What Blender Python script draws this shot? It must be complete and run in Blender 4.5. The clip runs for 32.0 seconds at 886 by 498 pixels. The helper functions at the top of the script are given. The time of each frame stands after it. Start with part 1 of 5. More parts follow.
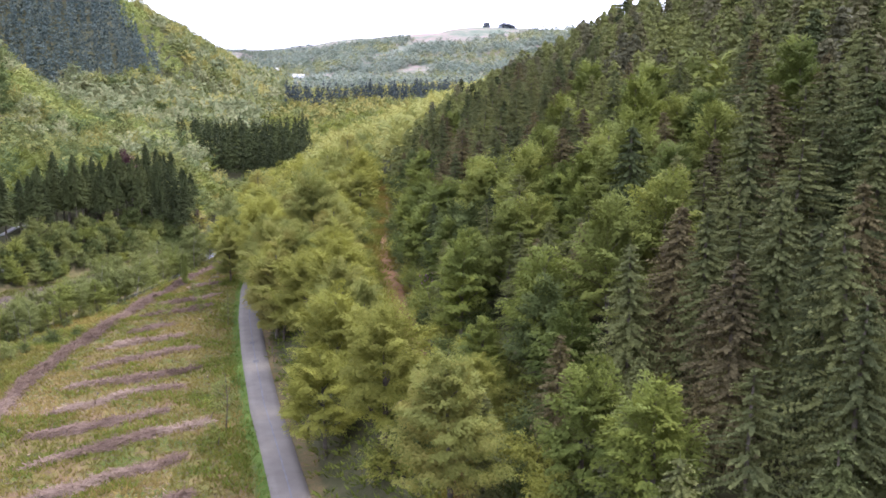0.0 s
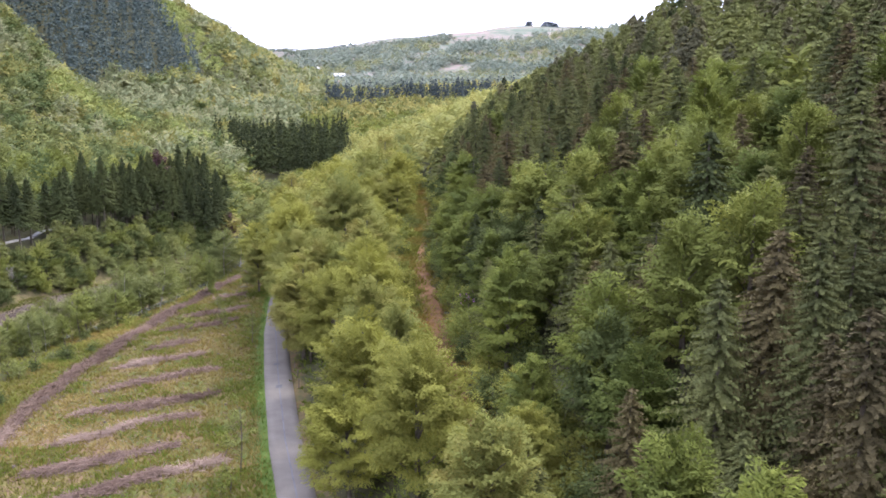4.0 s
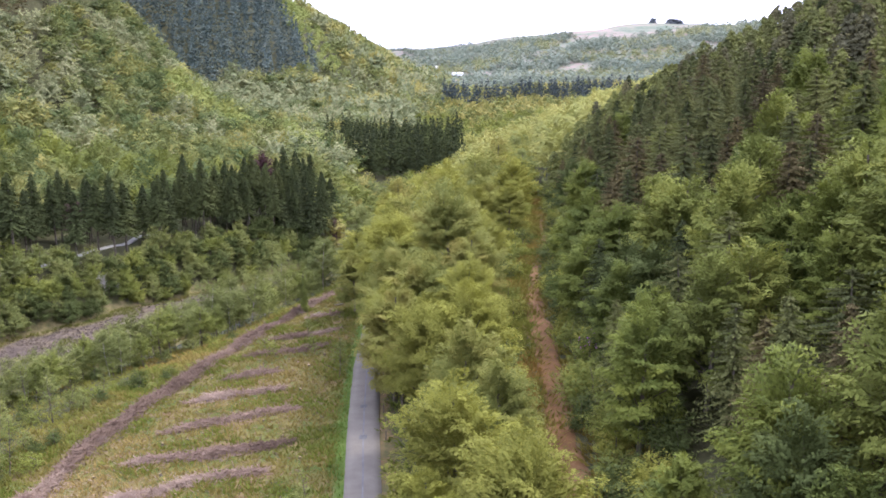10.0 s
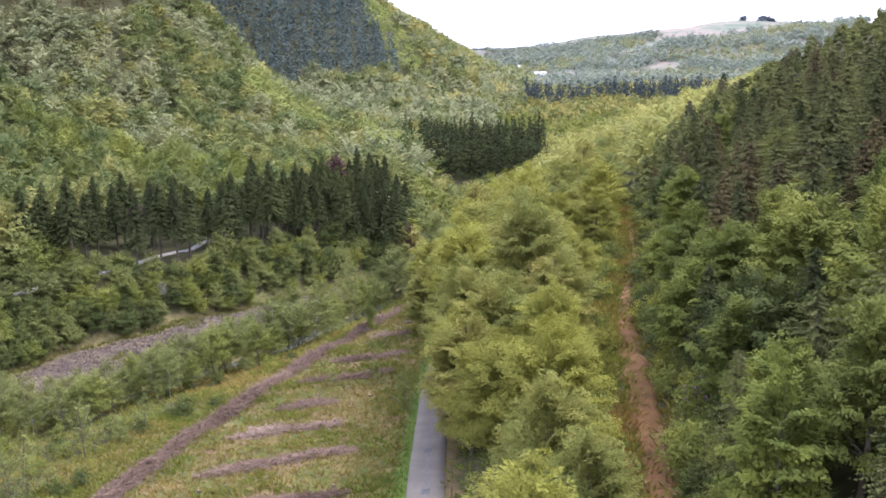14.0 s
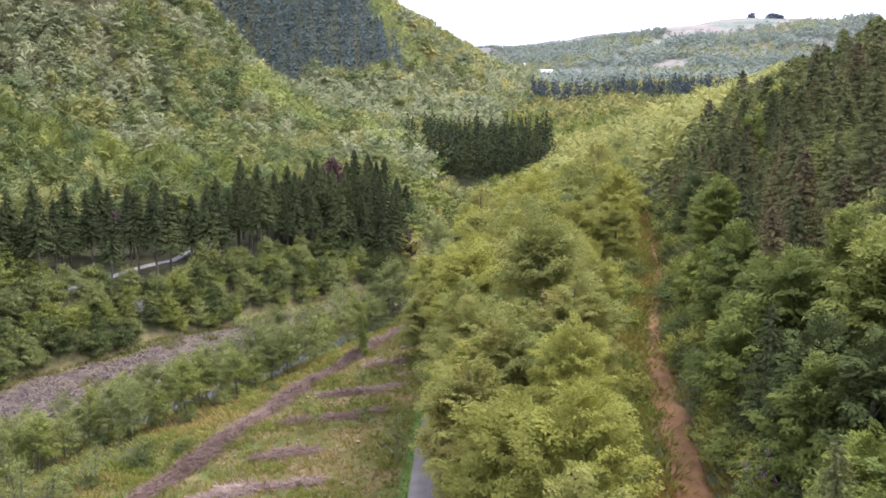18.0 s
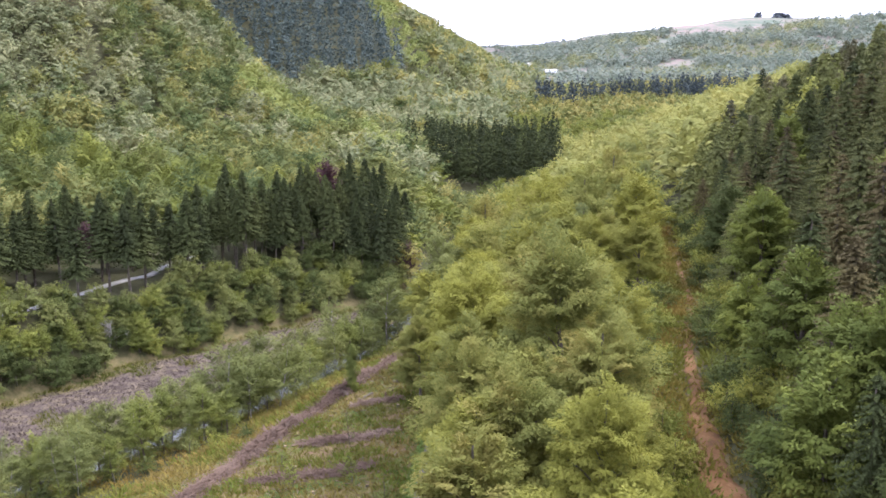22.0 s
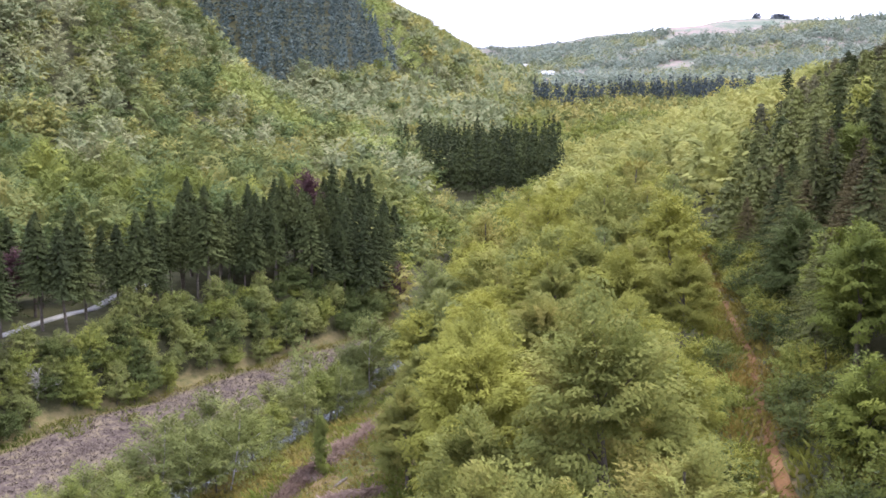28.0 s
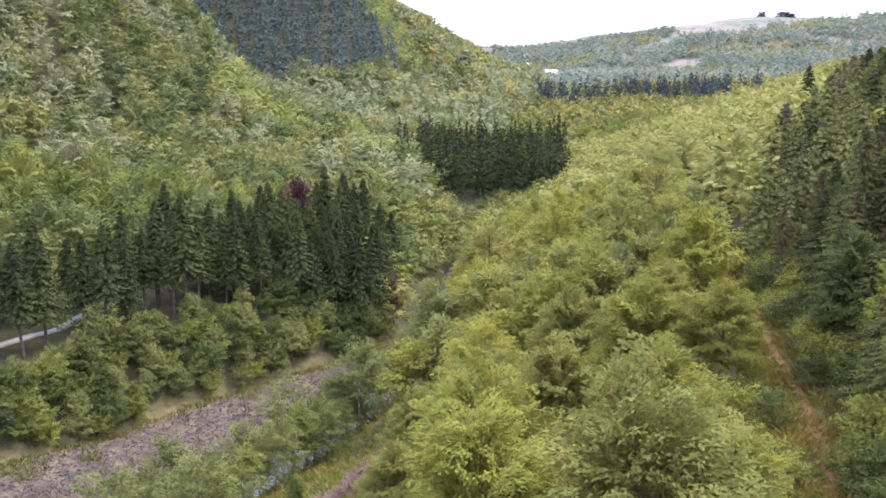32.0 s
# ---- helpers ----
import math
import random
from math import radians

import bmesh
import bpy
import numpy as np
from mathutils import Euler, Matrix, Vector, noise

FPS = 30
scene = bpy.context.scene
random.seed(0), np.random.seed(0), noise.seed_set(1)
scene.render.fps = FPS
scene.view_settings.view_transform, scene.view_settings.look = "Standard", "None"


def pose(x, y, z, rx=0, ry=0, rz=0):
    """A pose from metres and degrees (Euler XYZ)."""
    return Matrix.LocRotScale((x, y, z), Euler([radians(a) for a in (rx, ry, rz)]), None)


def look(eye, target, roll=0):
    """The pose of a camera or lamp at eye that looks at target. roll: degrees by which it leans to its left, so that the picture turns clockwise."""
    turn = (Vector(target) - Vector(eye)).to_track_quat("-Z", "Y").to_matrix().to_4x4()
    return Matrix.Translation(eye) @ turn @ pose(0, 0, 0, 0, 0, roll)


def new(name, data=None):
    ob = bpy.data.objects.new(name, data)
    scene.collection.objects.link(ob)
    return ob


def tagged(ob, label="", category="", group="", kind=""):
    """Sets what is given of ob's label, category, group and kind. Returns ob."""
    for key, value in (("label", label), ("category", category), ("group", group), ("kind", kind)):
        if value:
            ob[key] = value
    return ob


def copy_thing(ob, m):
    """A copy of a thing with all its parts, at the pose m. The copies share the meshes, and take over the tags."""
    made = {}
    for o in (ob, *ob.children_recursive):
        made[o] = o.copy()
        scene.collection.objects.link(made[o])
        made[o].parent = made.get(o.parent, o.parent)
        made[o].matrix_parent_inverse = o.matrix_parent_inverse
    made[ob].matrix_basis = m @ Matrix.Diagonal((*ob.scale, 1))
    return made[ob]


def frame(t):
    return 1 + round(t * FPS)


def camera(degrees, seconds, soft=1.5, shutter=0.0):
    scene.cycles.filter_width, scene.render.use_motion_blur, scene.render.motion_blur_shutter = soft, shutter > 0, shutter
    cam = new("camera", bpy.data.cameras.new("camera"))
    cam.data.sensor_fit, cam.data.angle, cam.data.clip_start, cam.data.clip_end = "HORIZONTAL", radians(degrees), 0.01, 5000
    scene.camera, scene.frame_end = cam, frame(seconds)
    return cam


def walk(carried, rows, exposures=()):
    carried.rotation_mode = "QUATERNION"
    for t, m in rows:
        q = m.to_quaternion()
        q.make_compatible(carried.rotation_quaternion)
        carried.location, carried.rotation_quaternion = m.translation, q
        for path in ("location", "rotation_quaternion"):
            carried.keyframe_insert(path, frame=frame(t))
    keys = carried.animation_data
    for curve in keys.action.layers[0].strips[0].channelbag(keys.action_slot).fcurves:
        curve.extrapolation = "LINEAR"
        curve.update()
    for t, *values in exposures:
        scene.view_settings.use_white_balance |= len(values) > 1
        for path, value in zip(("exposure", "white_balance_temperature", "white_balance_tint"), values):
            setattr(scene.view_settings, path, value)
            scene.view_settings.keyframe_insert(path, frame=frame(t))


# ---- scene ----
cam = camera(48.4, 32.0, 1.7)
PATH = [
    (0, pose(0.00, 0.00, 31.14, 81.174, 0.000, -11.124)),
    (0.5, pose(0.25, 1.39, 31.12, 81.178, 0.000, -9.641)),
    (1, pose(0.50, 2.78, 31.11, 81.169, 0.000, -9.467)),
    (1.5, pose(0.75, 4.18, 31.10, 81.161, 0.000, -9.444)),
    (2, pose(1.01, 5.59, 31.09, 81.168, 0.000, -8.853)),
    (2.5, pose(1.26, 7.00, 31.09, 81.151, 0.000, -8.825)),
    (3, pose(1.50, 8.41, 31.10, 81.139, 0.000, -8.797)),
    (3.5, pose(1.74, 9.81, 31.11, 81.130, 0.000, -8.758)),
    (5.5, pose(2.57, 15.34, 31.22, 81.124, 0.000, -8.691)),
    (6, pose(2.80, 16.74, 31.24, 81.107, 0.000, -7.977)),
    (6.5, pose(3.04, 18.14, 31.25, 81.149, 0.000, -7.345)),
    (7, pose(3.27, 19.54, 31.25, 81.139, 0.000, -7.301)),
    (7.5, pose(3.51, 20.96, 31.26, 81.132, 0.000, -7.261)),
    (8, pose(3.73, 22.38, 31.26, 81.133, 0.000, -7.226)),
    (8.5, pose(3.95, 23.83, 31.25, 81.122, 0.000, -5.892)),
    (9, pose(4.15, 25.30, 31.25, 81.112, 0.000, -5.823)),
    (9.5, pose(4.35, 26.79, 31.24, 81.080, 0.000, -1.960)),
    (10, pose(4.52, 28.32, 31.23, 81.079, 0.000, -1.923)),
    (10.5, pose(4.68, 29.87, 31.22, 81.073, 0.000, 2.503)),
    (11, pose(4.81, 31.46, 31.20, 81.077, 0.000, 2.523)),
    (11.5, pose(4.92, 33.09, 31.18, 81.073, 0.000, 2.578)),
    (12, pose(4.99, 34.74, 31.15, 81.064, 0.000, 2.627)),
    (12.5, pose(5.05, 36.42, 31.13, 81.070, 0.000, 2.669)),
    (13, pose(5.09, 38.12, 31.12, 81.065, 0.000, 2.727)),
    (13.5, pose(5.10, 39.84, 31.11, 81.063, 0.000, 2.752)),
    (14, pose(5.10, 41.59, 31.11, 81.063, 0.000, 2.800)),
    (14.5, pose(5.08, 43.36, 31.11, 81.041, 0.000, 2.850)),
    (16.5, pose(4.92, 50.73, 31.16, 80.968, 0.000, 2.979)),
    (17, pose(4.89, 52.58, 31.16, 80.965, 0.000, 3.033)),
    (17.5, pose(4.86, 54.42, 31.16, 80.958, 0.000, 3.068)),
    (18, pose(4.84, 56.26, 31.15, 80.957, 0.000, 3.097)),
    (18.5, pose(4.82, 58.10, 31.14, 80.942, 0.000, 3.123)),
    (19, pose(4.80, 59.94, 31.12, 80.929, 0.000, 3.171)),
    (19.5, pose(4.76, 61.78, 31.11, 80.934, 0.000, 3.197)),
    (20, pose(4.71, 63.65, 31.10, 80.940, 0.000, 3.225)),
    (20.5, pose(4.64, 65.55, 31.08, 80.969, 0.000, 3.247)),
    (21, pose(4.56, 67.48, 31.07, 80.969, 0.000, 3.270)),
    (21.5, pose(4.49, 69.44, 31.05, 80.970, 0.000, 3.287)),
    (22, pose(4.42, 71.42, 31.03, 80.972, 0.000, 3.299)),
    (22.5, pose(4.37, 73.43, 31.00, 80.985, 0.000, 3.321)),
    (23, pose(4.31, 75.46, 30.98, 80.988, 0.000, 3.352)),
    (23.5, pose(4.26, 77.51, 30.95, 81.013, 0.000, 3.375)),
    (24, pose(4.19, 79.56, 30.93, 81.016, 0.000, 3.387)),
    (24.5, pose(4.11, 81.61, 30.92, 80.995, 0.000, 3.329)),
    (25, pose(4.02, 83.63, 30.91, 80.992, 0.000, 2.986)),
    (25.5, pose(3.92, 85.63, 30.90, 80.996, 0.000, 2.979)),
    (27.5, pose(3.27, 93.03, 31.04, 81.089, 0.000, 2.994)),
    (28, pose(3.20, 94.75, 31.07, 81.088, 0.000, 2.988)),
    (28.5, pose(3.13, 96.45, 31.08, 81.074, 0.000, 2.998)),
    (29, pose(3.08, 98.13, 31.10, 81.064, 0.000, 3.002)),
    (29.5, pose(3.03, 99.80, 31.11, 81.038, 0.000, 3.025)),
    (30, pose(2.98, 101.45, 31.12, 81.030, 0.000, 3.044)),
    (30.5, pose(2.94, 103.09, 31.12, 81.029, 0.000, 3.053)),
    (31, pose(2.91, 104.73, 31.12, 81.033, 0.000, 3.073)),
    (31.5, pose(2.90, 106.35, 31.12, 81.014, 0.000, 3.103)),
    (32, pose(2.89, 107.96, 31.12, 81.023, 0.000, 3.124)),
]
walk(cam, PATH)

# ---- light: bright overcast with a soft high sun ahead and to the right ----
SUN_EL, SUN_AZ = radians(50), radians(50)
world = bpy.data.worlds.new("sky")
scene.world = world
world.use_nodes = True
wn = world.node_tree
wn.nodes.clear()
sky = wn.nodes.new("ShaderNodeTexSky")
sky.sky_type = "NISHITA"
sky.sun_disc = False
sky.sun_elevation, sky.sun_rotation = SUN_EL, SUN_AZ
sky.air_density, sky.dust_density, sky.ozone_density = 1.0, 3.0, 1.0
cloud = wn.nodes.new("ShaderNodeMix")
cloud.data_type = "RGBA"
cloud.inputs[0].default_value = 0.8
cloud.inputs[7].default_value = (18.4, 19.0, 26.0, 1)
back = wn.nodes.new("ShaderNodeBackground")
back.inputs["Strength"].default_value = 0.092
wout = wn.nodes.new("ShaderNodeOutputWorld")
wn.links.new(sky.outputs[0], cloud.inputs[6])
wn.links.new(cloud.outputs[2], back.inputs["Color"])
wn.links.new(back.outputs[0], wout.inputs["Surface"])
sun = new("sun", bpy.data.lights.new("sun", "SUN"))
sun.data.energy, sun.data.angle, sun.data.color = 2.2, radians(16), (1.0, 0.95, 0.93)
sun.matrix_world = look((math.sin(SUN_AZ) * math.cos(SUN_EL) * 300, math.cos(SUN_AZ) * math.cos(SUN_EL) * 300, math.sin(SUN_EL) * 300), (0, 0, 0))
scene.view_settings.exposure = 1.38

# ---- materials ----


def mat(name):
    m = bpy.data.materials.new(name)
    m.use_nodes = True
    t = m.node_tree
    t.nodes.clear()
    return m, t, t.nodes.new("ShaderNodeOutputMaterial")


def node(t, kind, **kw):
    n = t.nodes.new("ShaderNode" + kind)
    for key, value in kw.items():
        n.inputs[key.replace("_", " ")].default_value = value
    return n


def ramp(t, fac, stops):
    r = t.nodes.new("ShaderNodeValToRGB")
    el = r.color_ramp.elements
    while len(el) < len(stops):
        el.new(0.5)
    for e, (p, c) in zip(el, stops):
        e.position, e.color = p, (*c, 1)
    t.links.new(fac, r.inputs[0])
    return r.outputs[0]


def arith(t, op, a, b, clamp=False):
    n = t.nodes.new("ShaderNodeMath")
    n.operation, n.use_clamp = op, clamp
    for i, v in enumerate((a, b)):
        if isinstance(v, (int, float)):
            n.inputs[i].default_value = v
        else:
            t.links.new(v, n.inputs[i])
    return n.outputs[0]


def mixc(t, fac, a, b):
    n = t.nodes.new("ShaderNodeMix")
    n.data_type = "RGBA"
    for i, v in ((0, fac), (6, a), (7, b)):
        if isinstance(v, (int, float)):
            n.inputs[i].default_value = v
        elif isinstance(v, tuple):
            n.inputs[i].default_value = (*v, 1)
        else:
            t.links.new(v, n.inputs[i])
    return n.outputs[2]


def tex_noise(t, scale, detail=3.0, rough=0.55):
    g = t.nodes.new("ShaderNodeNewGeometry")
    n = node(t, "TexNoise", Scale=scale, Detail=detail, Roughness=rough)
    t.links.new(g.outputs["Position"], n.inputs["Vector"])
    return n.outputs["Fac"]


def foliage(name, cols, trans=0.3, rough=0.8, grain=7.0):
    """Leaves: three hues that vary from tree to tree, from spray to spray and in patches."""
    m, t, out = mat(name)
    g = t.nodes.new("ShaderNodeNewGeometry")
    oi = t.nodes.new("ShaderNodeObjectInfo")
    vor = node(t, "TexVoronoi", Scale=0.14)
    t.links.new(g.outputs["Position"], vor.inputs["Vector"])
    sep = t.nodes.new("ShaderNodeSeparateColor")
    t.links.new(vor.outputs["Color"], sep.inputs[0])
    f = arith(t, "MULTIPLY", sep.outputs[0], 0.35)
    f = arith(t, "ADD", f, arith(t, "MULTIPLY", oi.outputs["Random"], 0.35))
    f = arith(t, "ADD", f, arith(t, "MULTIPLY", g.outputs["Random Per Island"], 0.12))
    tone = t.nodes.new("ShaderNodeAttribute")
    tone.attribute_name = "tone"
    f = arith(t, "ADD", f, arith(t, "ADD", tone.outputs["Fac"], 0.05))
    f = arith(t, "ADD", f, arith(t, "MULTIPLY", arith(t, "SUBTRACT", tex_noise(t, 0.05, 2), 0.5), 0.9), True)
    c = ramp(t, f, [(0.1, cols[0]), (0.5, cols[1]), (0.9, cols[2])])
    gr = ramp(t, tex_noise(t, grain, 3.0, 0.7), [(0.35, (0.78, 0.78, 0.76)), (0.5, (0.98, 0.98, 0.98)), (0.65, (1.2, 1.2, 1.16))])
    mul = t.nodes.new("ShaderNodeMix")
    mul.data_type, mul.blend_type = "RGBA", "MULTIPLY"
    mul.inputs[0].default_value = 1.0
    t.links.new(c, mul.inputs[6])
    t.links.new(gr, mul.inputs[7])
    c = mul.outputs[2]
    p = node(t, "BsdfPrincipled", Roughness=rough)
    p.inputs["Specular IOR Level"].default_value = 0.06
    tr = t.nodes.new("ShaderNodeBsdfTranslucent")
    mx = t.nodes.new("ShaderNodeMixShader")
    mx.inputs[0].default_value = trans
    t.links.new(c, p.inputs["Base Color"])
    t.links.new(c, tr.inputs["Color"])
    t.links.new(p.outputs[0], mx.inputs[1])
    t.links.new(tr.outputs[0], mx.inputs[2])
    t.links.new(mx.outputs[0], out.inputs[0])
    return m


def rough_mat(name, cols, scale=2.0, rough=0.9, bump=0.4, detail=4.0, fine=None):
    """Plain rough surface: coarse blotches times fine grain, with a little relief."""
    m, t, out = mat(name)
    a, b = tex_noise(t, scale, detail), tex_noise(t, fine or scale * 9, 3.0)
    f = arith(t, "ADD", arith(t, "MULTIPLY", a, 0.65), arith(t, "MULTIPLY", b, 0.35))
    c = ramp(t, f, [(0.32, cols[0]), (0.5, cols[1]), (0.68, cols[2])])
    p = node(t, "BsdfPrincipled", Roughness=rough)
    p.inputs["Specular IOR Level"].default_value = 0.2
    bp = node(t, "Bump", Strength=bump, Distance=0.05)
    t.links.new(b, bp.inputs["Height"])
    t.links.new(c, p.inputs["Base Color"])
    t.links.new(bp.outputs[0], p.inputs["Normal"])
    t.links.new(p.outputs[0], out.inputs[0])
    return m


LEAF_SPRING = foliage("spring_leaves", [(0.168, 0.169, 0.039), (0.217, 0.219, 0.046), (0.275, 0.268, 0.058)], 0.35)
LEAF_BEECH = foliage("beech_leaves", [(0.140, 0.154, 0.044), (0.186, 0.191, 0.051), (0.241, 0.210, 0.062)], 0.35)
LEAF_GREEN = foliage("green_leaves", [(0.096, 0.112, 0.030), (0.141, 0.159, 0.038), (0.212, 0.218, 0.050)], 0.3)
LEAF_DEEP = foliage("deep_green_leaves", [(0.050, 0.063, 0.020), (0.070, 0.087, 0.028), (0.098, 0.113, 0.033)], 0.25)
LEAF_SLOPE = foliage("slope_leaves", [(0.071, 0.091, 0.024), (0.112, 0.133, 0.031), (0.178, 0.197, 0.040)], 0.3)
LEAF_HILL = foliage("hillside_leaves", [(0.082, 0.108, 0.040), (0.162, 0.170, 0.056), (0.274, 0.246, 0.080)], 0.3, grain=1.2)
# Olive paled and greyed: distance haze is put into the leaf colour.
LEAF_OLIVE_HAZE = foliage("hazed_olive_leaves", [(0.135, 0.155, 0.080), (0.180, 0.194, 0.098), (0.229, 0.230, 0.116)], 0.3, grain=1.2)
LEAF_YOUNG = foliage("young_growth_leaves", [(0.172, 0.204, 0.063), (0.208, 0.237, 0.072), (0.250, 0.265, 0.085)], 0.3, grain=1.2)
# Brighter copy of the spring leaves: sunlight on far beeches put into the colour.
LEAF_SUNNY = foliage("sunlit_beech_leaves", [(0.179, 0.189, 0.062), (0.232, 0.236, 0.072), (0.289, 0.274, 0.086)], 0.35)
LEAF_BIRCH = foliage("birch_leaves", [(0.116, 0.133, 0.047), (0.152, 0.166, 0.054), (0.188, 0.195, 0.064)], 0.35)
LEAF_COPPER = foliage("copper_leaves", [(0.060, 0.030, 0.034), (0.080, 0.042, 0.045), (0.100, 0.055, 0.056)], 0.25)
NEEDLE_DARK = foliage("spruce_needles", [(0.033, 0.041, 0.018), (0.048, 0.059, 0.022), (0.073, 0.082, 0.028)], 0.1)
# The blue haze of distance is mixed into these needles' base colour.
NEEDLE_BLUE_HAZE = foliage("haze_blue_needles", [(0.058, 0.081, 0.078), (0.083, 0.110, 0.102), (0.116, 0.143, 0.123)], 0.1, grain=1.2)
# Dark spruce with far haze painted in as a bluer hue.
NEEDLE_FAR_HAZE = foliage("hazed_far_spruce_needles", [(0.042, 0.054, 0.055), (0.054, 0.069, 0.070), (0.068, 0.083, 0.082)], 0.1, grain=1.2)
# Paler copies of the near fir and larch needles, with haze in the colour.
NEEDLE_UPPER = foliage("upper_slope_needles", [(0.087, 0.096, 0.039), (0.122, 0.132, 0.048), (0.161, 0.170, 0.057)], 0.2)
NEEDLE_UPPER_BROWN = foliage("upper_slope_larch", [(0.080, 0.078, 0.046), (0.112, 0.106, 0.056), (0.145, 0.136, 0.066)], 0.2)
# Pale blue base colour stands in for haze over the skyline trees.
NEEDLE_HAZE = foliage("hazed_skyline_leaves", [(0.130, 0.150, 0.170), (0.160, 0.180, 0.200), (0.190, 0.210, 0.230)], 0.3, grain=0.6)
NEEDLE_FIR = foliage("fir_needles", [(0.062, 0.071, 0.031), (0.104, 0.112, 0.043), (0.157, 0.162, 0.057)], 0.3)
NEEDLE_BROWN = foliage("larch_needles", [(0.066, 0.056, 0.030), (0.098, 0.080, 0.038), (0.128, 0.108, 0.046)], 0.2)
GRASS_LEAF = foliage("grass_blades", [(0.076, 0.098, 0.018), (0.131, 0.117, 0.029), (0.211, 0.154, 0.054)], 0.3)
BRACKEN = foliage("bracken_fronds", [(0.097, 0.125, 0.023), (0.148, 0.140, 0.030), (0.204, 0.120, 0.037)], 0.3)
HEATHER = foliage("heather_sprigs", [(0.040, 0.029, 0.023), (0.062, 0.046, 0.038), (0.095, 0.073, 0.054)], 0.1)
BRACKEN_GREEN = foliage("green_bracken", [(0.071, 0.092, 0.016), (0.107, 0.132, 0.023), (0.153, 0.158, 0.032)], 0.3)
VERGE_LEAF = foliage("verge_blades", [(0.055, 0.090, 0.018), (0.079, 0.123, 0.022), (0.110, 0.139, 0.032)], 0.3)
BLOSSOM = foliage("purple_blossom", [(0.25, 0.08, 0.28), (0.36, 0.14, 0.40), (0.45, 0.22, 0.5)], 0.3)
ASPHALT_SEAM = rough_mat("asphalt_seam", [(0.07, 0.07, 0.073), (0.1, 0.097, 0.102), (0.13, 0.127, 0.132)], 0.8, 0.85, 0.2, fine=30.0)
WHITE_WALL = rough_mat("white_render", [(0.6, 0.6, 0.58), (0.72, 0.72, 0.7), (0.8, 0.8, 0.78)], 0.5, 0.8, 0.1)
SHED_ROOF = rough_mat("pale_roof_sheet", [(0.5, 0.5, 0.5), (0.6, 0.6, 0.6), (0.68, 0.68, 0.68)], 0.4, 0.6, 0.1)
# Pale grey-blue green: aerial haze painted into the far leaves.
LEAF_FAR_HAZE = foliage("hazed_far_side_leaves", [(0.130, 0.160, 0.128), (0.162, 0.190, 0.148), (0.195, 0.212, 0.160)], 0.3, grain=0.6)
BARK = rough_mat("bark", [(0.05, 0.04, 0.03), (0.09, 0.075, 0.06), (0.15, 0.13, 0.11)], 3.0)
BARK_PALE = rough_mat("pale_bark", [(0.128, 0.112, 0.096), (0.256, 0.240, 0.216), (0.400, 0.384, 0.360)], 2.5)
BRASH = foliage("dead_brash", [(0.092, 0.062, 0.048), (0.176, 0.122, 0.094), (0.316, 0.237, 0.184)], 0.05)
CUT_WOOD = rough_mat("cut_wood", [(0.160, 0.110, 0.065), (0.225, 0.165, 0.100), (0.300, 0.230, 0.150)], 4.0)
ASPHALT = rough_mat("asphalt", [(0.085, 0.075, 0.063), (0.109, 0.096, 0.080), (0.133, 0.119, 0.098)], 0.5, 0.85, 0.25, fine=30.0)
ASPHALT_DARK = rough_mat("asphalt_repair", [(0.05, 0.05, 0.052), (0.07, 0.07, 0.072), (0.1, 0.1, 0.1)], 3.0, 0.85, 0.25, fine=40.0)
GRAVEL = rough_mat("pale_gravel", [(0.170, 0.165, 0.153), (0.238, 0.228, 0.212), (0.315, 0.303, 0.286)], 1.0, 0.95, 0.3)
TRACK_EARTH = rough_mat("bracken_litter_track", [(0.051, 0.029, 0.011), (0.113, 0.054, 0.019), (0.154, 0.092, 0.045)], 0.5, 0.95, 0.6, fine=6.0)

# ---- the lie of the land ----
ROAD = [(-60, 14), (0, 8), (40, 5.2), (74, 2.5), (85, 1.8), (98, 0.85), (118, 0.0), (140, -0.6), (160, -0.4), (180, 1.0), (210, 5.0), (260, 12), (330, 26), (420, 36)]
TRACK = [(-60, 4), (30, 12), (80, 14.6), (90, 15.0), (102, 15.9), (121, 17.4), (134, 18.2), (151, 20.2), (176, 24.7), (200, 27.5), (260, 34), (340, 44), (420, 52), (480, 66), (560, 140), (700, 270), (900, 340), (1400, 380)]
BRASH_LINE = [(-60, -32), (60, -29), (114, -26.3), (126, -25), (137, -22.6), (151, -19.5), (167, -15.1), (187, -9.3), (196, -6.0), (230, -2.5), (262, -0.5), (300, 6), (340, 15), (420, 25)]
RIVER = [(-60, -120), (60, -98), (110, -82), (140, -62), (152, -52.7), (166, -40), (182, -31), (197, -24), (212, -18), (240, -10.5), (262, -8), (300, -6.5), (420, -2), (600, 16), (1000, 60)]
TOE = [(-60, -135), (60, -112), (110, -92), (140, -78), (160, -69), (172, -63.5), (183, -60), (196, -52), (205, -48.5), (212, -43), (225, -35.7), (239, -26.6), (248, -20), (262, -14.5), (280, -12.5), (300, -12), (420, -9), (600, 8), (1000, 50)]
FOOT = [(-60, -160), (60, -135), (150, -96), (200, -78), (250, -66), (350, -52), (450, -42), (600, -22), (800, 0), (1000, 20), (1400, 60)]


def along(table, y):
    return np.interp(y, [p[0] for p in table], [p[1] for p in table])


def smooth(a):
    a = np.clip(a, 0, 1)
    return a * a * (3 - 2 * a)


